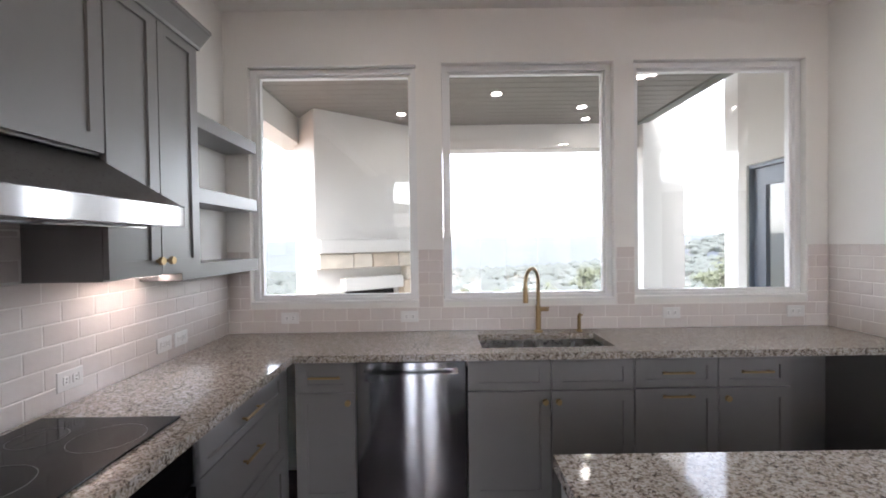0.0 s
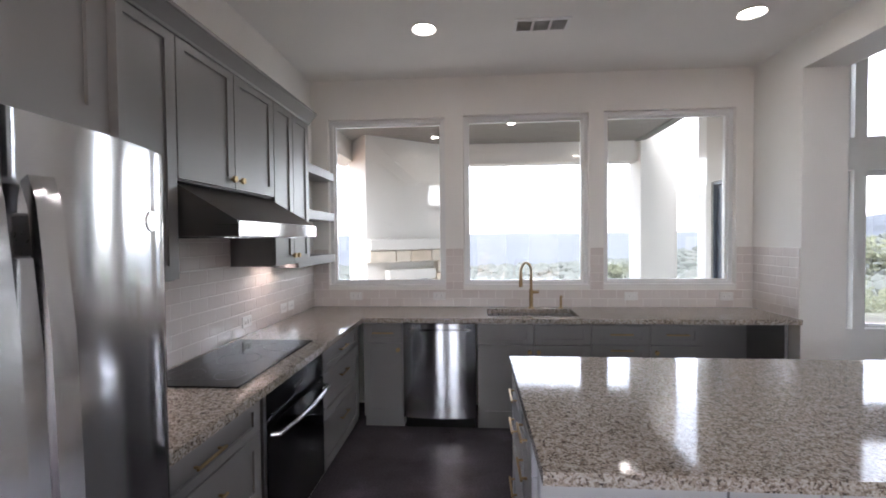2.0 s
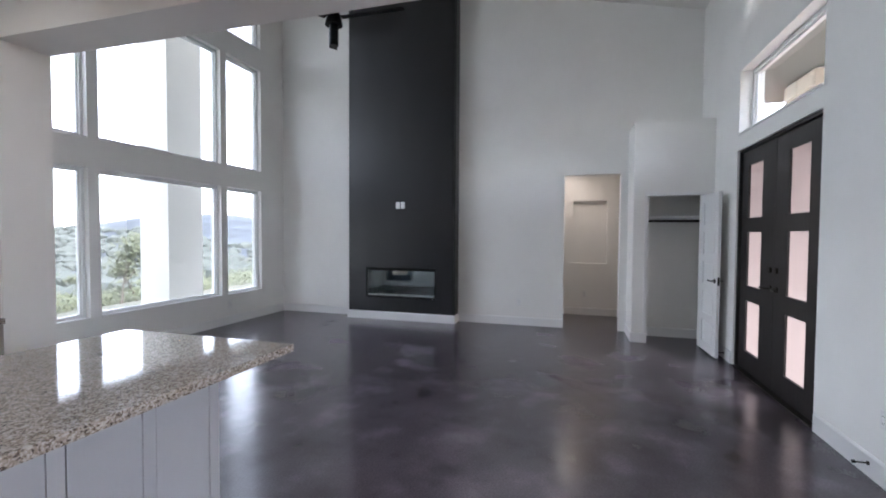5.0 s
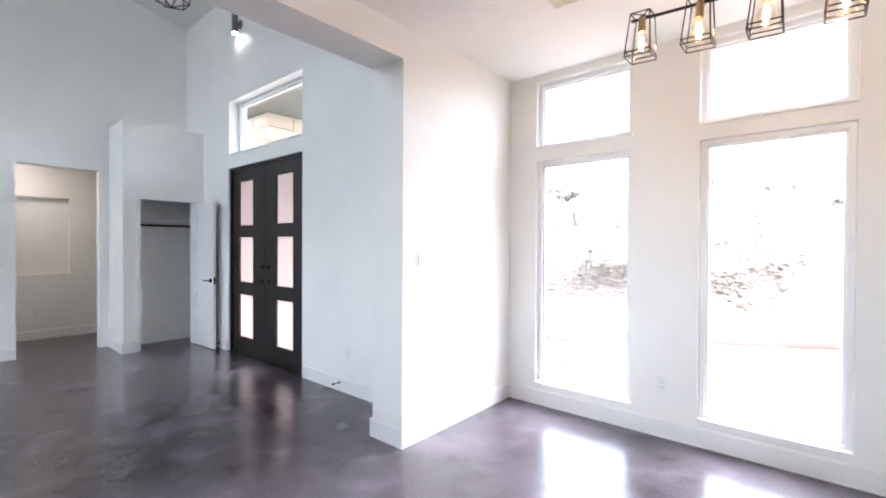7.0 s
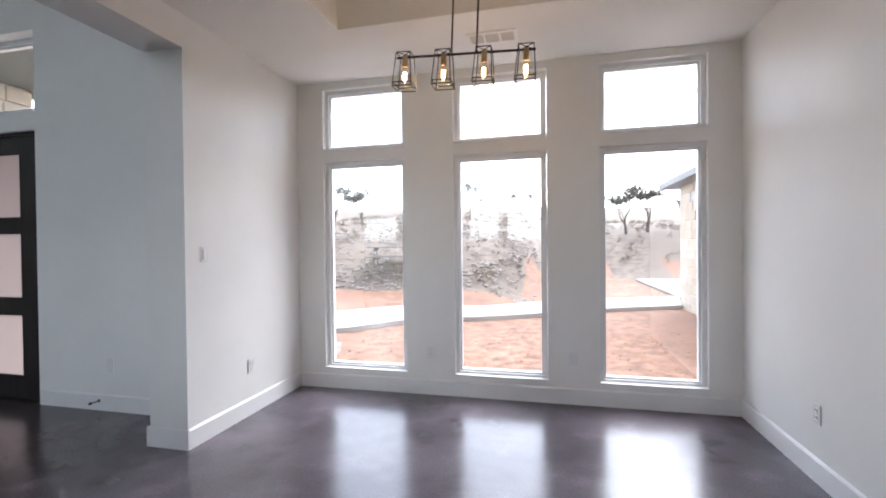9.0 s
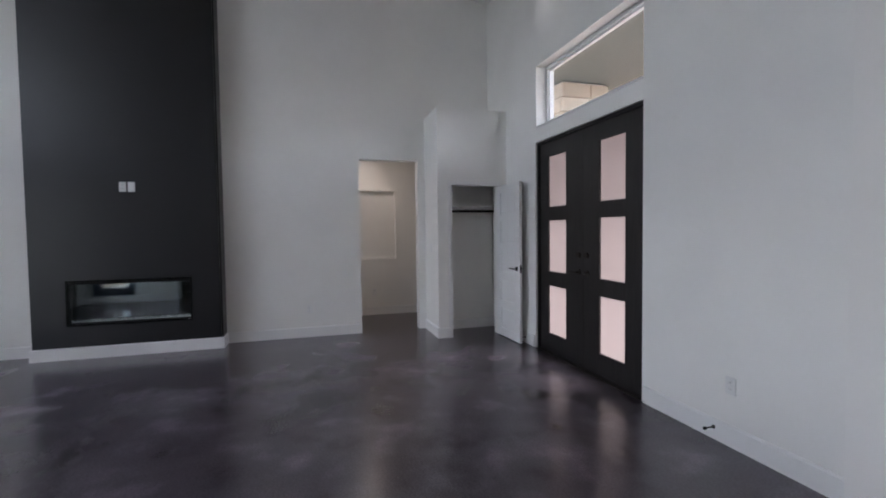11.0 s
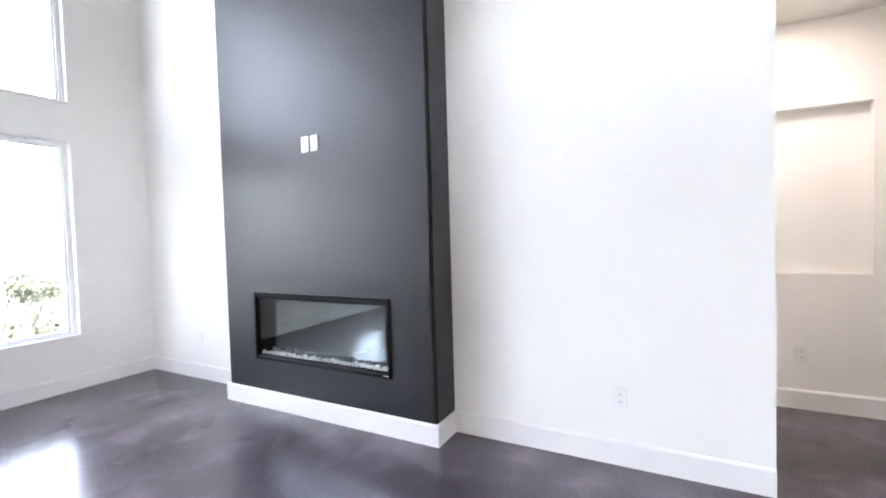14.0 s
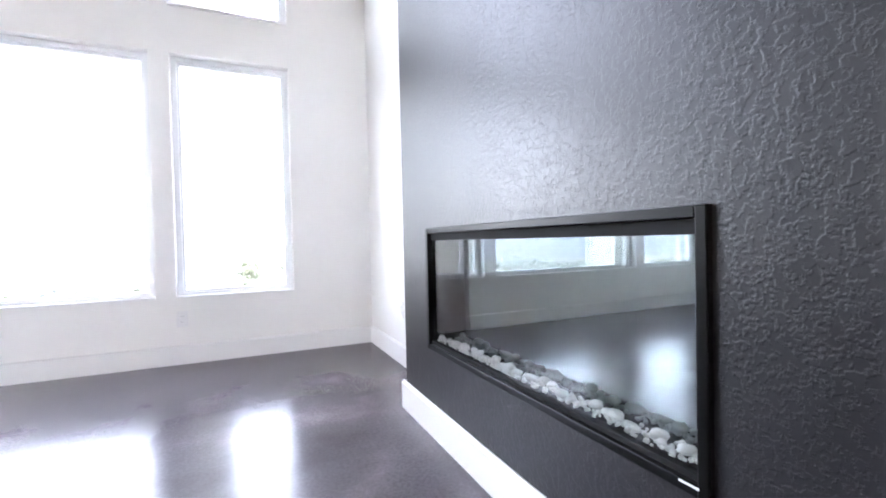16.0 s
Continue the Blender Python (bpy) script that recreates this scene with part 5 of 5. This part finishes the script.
def tree(at, h, seed, leaves, label, group, spread=0.55, leafmat=None, thick=0.021):
    """A tapered trunk that forks into crooked limbs, with loose clumps of leaves at the ends."""
    rnd = random.Random(seed)
    t = thing("tree", at, label, "tree", group)
    wood, tips = bmesh.new(), []
    def limb(p, d, length, r, depth):
        pts, rad = [Vector(p)], [r]
        for k in range(4):
            d = (d + Vector((rnd.uniform(-1, 1), rnd.uniform(-1, 1), rnd.uniform(-0.5, 0.9))) * 0.22).normalized()
            pts.append(pts[-1] + d * length / 4)
            rad.append(r * (1 - (0.14 if leaves else 0.09) * (k + 1)))
        one = tube(pts, rad, 7 if depth < 2 else 5)
        me = bpy.data.meshes.new("limb_tmp")
        one.to_mesh(me)
        one.free()
        wood.from_mesh(me)
        bpy.data.meshes.remove(me)
        if depth >= 4:
            tips.append(pts[-1])
            return
        for _ in range(2 if depth and (leaves or depth > 2) else 3):
            nd = (d + Vector((rnd.uniform(-1, 1), rnd.uniform(-1, 1), rnd.uniform(-0.2, 0.7))) * spread * 1.4).normalized()
            limb(pts[rnd.choice((3, 4))], nd, length * rnd.uniform(0.62, 0.82), rad[-1] * 0.86, depth + 1)
    limb(Vector((0, 0, -0.2)), Vector((rnd.uniform(-0.2, 0.2), rnd.uniform(-0.2, 0.2), 1)), h * (0.30 if leaves else 0.21), h * (thick if leaves else 0.0105), 0)
    part("trunk", wood, BARK, t)
    if leaves:
        verts, faces = [], []
        for tip in tips:
            for _ in range(leaves):
                c = tip + Vector((rnd.gauss(0, 1), rnd.gauss(0, 1), rnd.gauss(0, 0.7))) * h * 0.055
                a = Vector((rnd.uniform(-1, 1), rnd.uniform(-1, 1), rnd.uniform(-1, 1))).normalized() * h * 0.03
                b = a.orthogonal().normalized() * h * 0.016
                k = len(verts)
                verts += [c - a, c + b, c + a, c - b]
                faces.append((k, k + 1, k + 2, k + 3))
        me = bpy.data.meshes.new("crown")
        me.from_pydata([tuple(v) for v in verts], [], faces)
        me.materials.append(leafmat or LEAF)
        cr = new("crown", me)
        cr.parent = t
    return t


for i, (x, y, h, lv) in enumerate(((10.5, -24.0, 2.9, 26), (5.55, -17.3, 11.0, 0), (5.4, -31, 3.0, 14), (8.2, -33.0, 3.2, 14), (-4.4, -27.0, 3.2, 24), (-5.6, -27.6, 3.4, 22), (-8.2, -28.5, 3.0, 24), (14.0, -27.0, 4.0, 14), (1.8, -33.0, 2.8, 12), (-1.4, -34.0, 2.6, 12))):
    tree((x, y, height(x, y)), h, 11 + i, lv, "small crooked oak with thin grey-green leaves" if lv else "bare crooked tree with thin branches", "front yard trees", 0.6 if lv else 0.95, GREYLEAF, 0.032)
rnd = random.Random(21)
spots = [(-9.5, 26), (-3.5, 34), (1.5, 31), (3.4, 28), (5.2, 30), (7.2, 22), (9.2, 24), (12, 19), (14.5, 24), (16, 18), (19, 26), (-12, 32), (22, 22), (10.5, 17), (13.2, 15.5)]
for i, (x, y) in enumerate(spots):
    tree((x, y, height(x, y)), rnd.uniform(2.6, 3.4) if x > 6 else rnd.uniform(1.6, 2.3), 40 + i, 30, "bushy olive-green hillside oak", "hillside trees", 0.75)


def scatter(name, mat, label, category, count, region, size, seed, squash=0.6):
    """Many small irregular clumps on the ground, as one mesh."""
    rnd = random.Random(seed)
    src = bmesh.new()
    bmesh.ops.create_icosphere(src, subdivisions=1, radius=1.0)
    base = [v.co.copy() for v in src.verts]
    tri = [[v.index for v in f.verts] for f in src.faces]
    src.free()
    verts, faces = [], []
    for _ in range(count):
        x, y = rnd.uniform(*region[:2]), rnd.uniform(*region[2:])
        r = rnd.uniform(*size)
        z, k, ph = height(x, y), len(verts), rnd.uniform(0, 99)
        a = rnd.uniform(0, math.tau)
        for c in base:
            q = c * (1 + 0.45 * noise.noise(c * 1.6 + Vector((ph, 0, 0)))) * r
            verts.append((x + q.x * math.cos(a) * 1.3 - q.y * math.sin(a), y + q.x * math.sin(a) + q.y * math.cos(a), z + q.z * squash + r * squash * 0.3))
        faces += [[k + i for i in f] for f in tri]
    me = bpy.data.meshes.new(name)
    me.from_pydata(verts, [], faces)
    me.materials.append(mat)
    return tagged(new(name, me), label, category, "", "stuff")


scatter("rocks", RUBBLE, "loose pale limestone rubble on the slope", "rocks", 2600, (0.4, 12, -18.5, -11.7), (0.015, 0.085), 3, 0.5)
scatter("dirt_clods", EARTH, "small clods of red dirt", "dirt", 700, (-3, 6, -8.5, -4.6), (0.004, 0.018), 6)
# the woods' haze is only in their leaf colour
scatter("far_woods", FARLEAF, "olive woods far down the hill, haze put into their colour", "woods", 2600, (-120, 130, 36, 200), (1.0, 2.6), 7, 0.8)


def brush(name, mat, label, category, count, region, size, seed):
    """Many low leafy bushes, each a loose clump of small leaf blades, as one mesh."""
    rnd = random.Random(seed)
    verts, faces = [], []
    for _ in range(count):
        x, y = rnd.uniform(*region[:2]), rnd.uniform(*region[2:])
        r, z = rnd.uniform(*size), height(x, y)
        if y < 0 and y > slope_foot(x) - 1.0:
            continue
        for _ in range(26):
            c = Vector((x + rnd.gauss(0, 0.5) * r, y + rnd.gauss(0, 0.5) * r, z + abs(rnd.gauss(0.35, 0.4)) * r))
            a = Vector((rnd.uniform(-1, 1), rnd.uniform(-1, 1), rnd.uniform(-0.3, 1))).normalized() * r * 0.2
            b = a.orthogonal().normalized() * r * 0.1
            k = len(verts)
            verts += [tuple(c - a), tuple(c + b), tuple(c + a), tuple(c - b)]
            faces.append((k, k + 1, k + 2, k + 3))
    me = bpy.data.meshes.new(name)
    me.from_pydata(verts, [], faces)
    me.materials.append(mat)
    return tagged(new(name, me), label, category, "", "stuff")


brush("hillside_brush", LEAF, "olive brush on the hillside", "brush", 3600, (-35, 60, 16, 75), (0.3, 1.0), 8)
brush("dry_brush", DRYGRASS, "dry tan and grey brush on the slope", "brush", 1300, (-10, 16, -40, -12.6), (0.08, 0.26), 4)
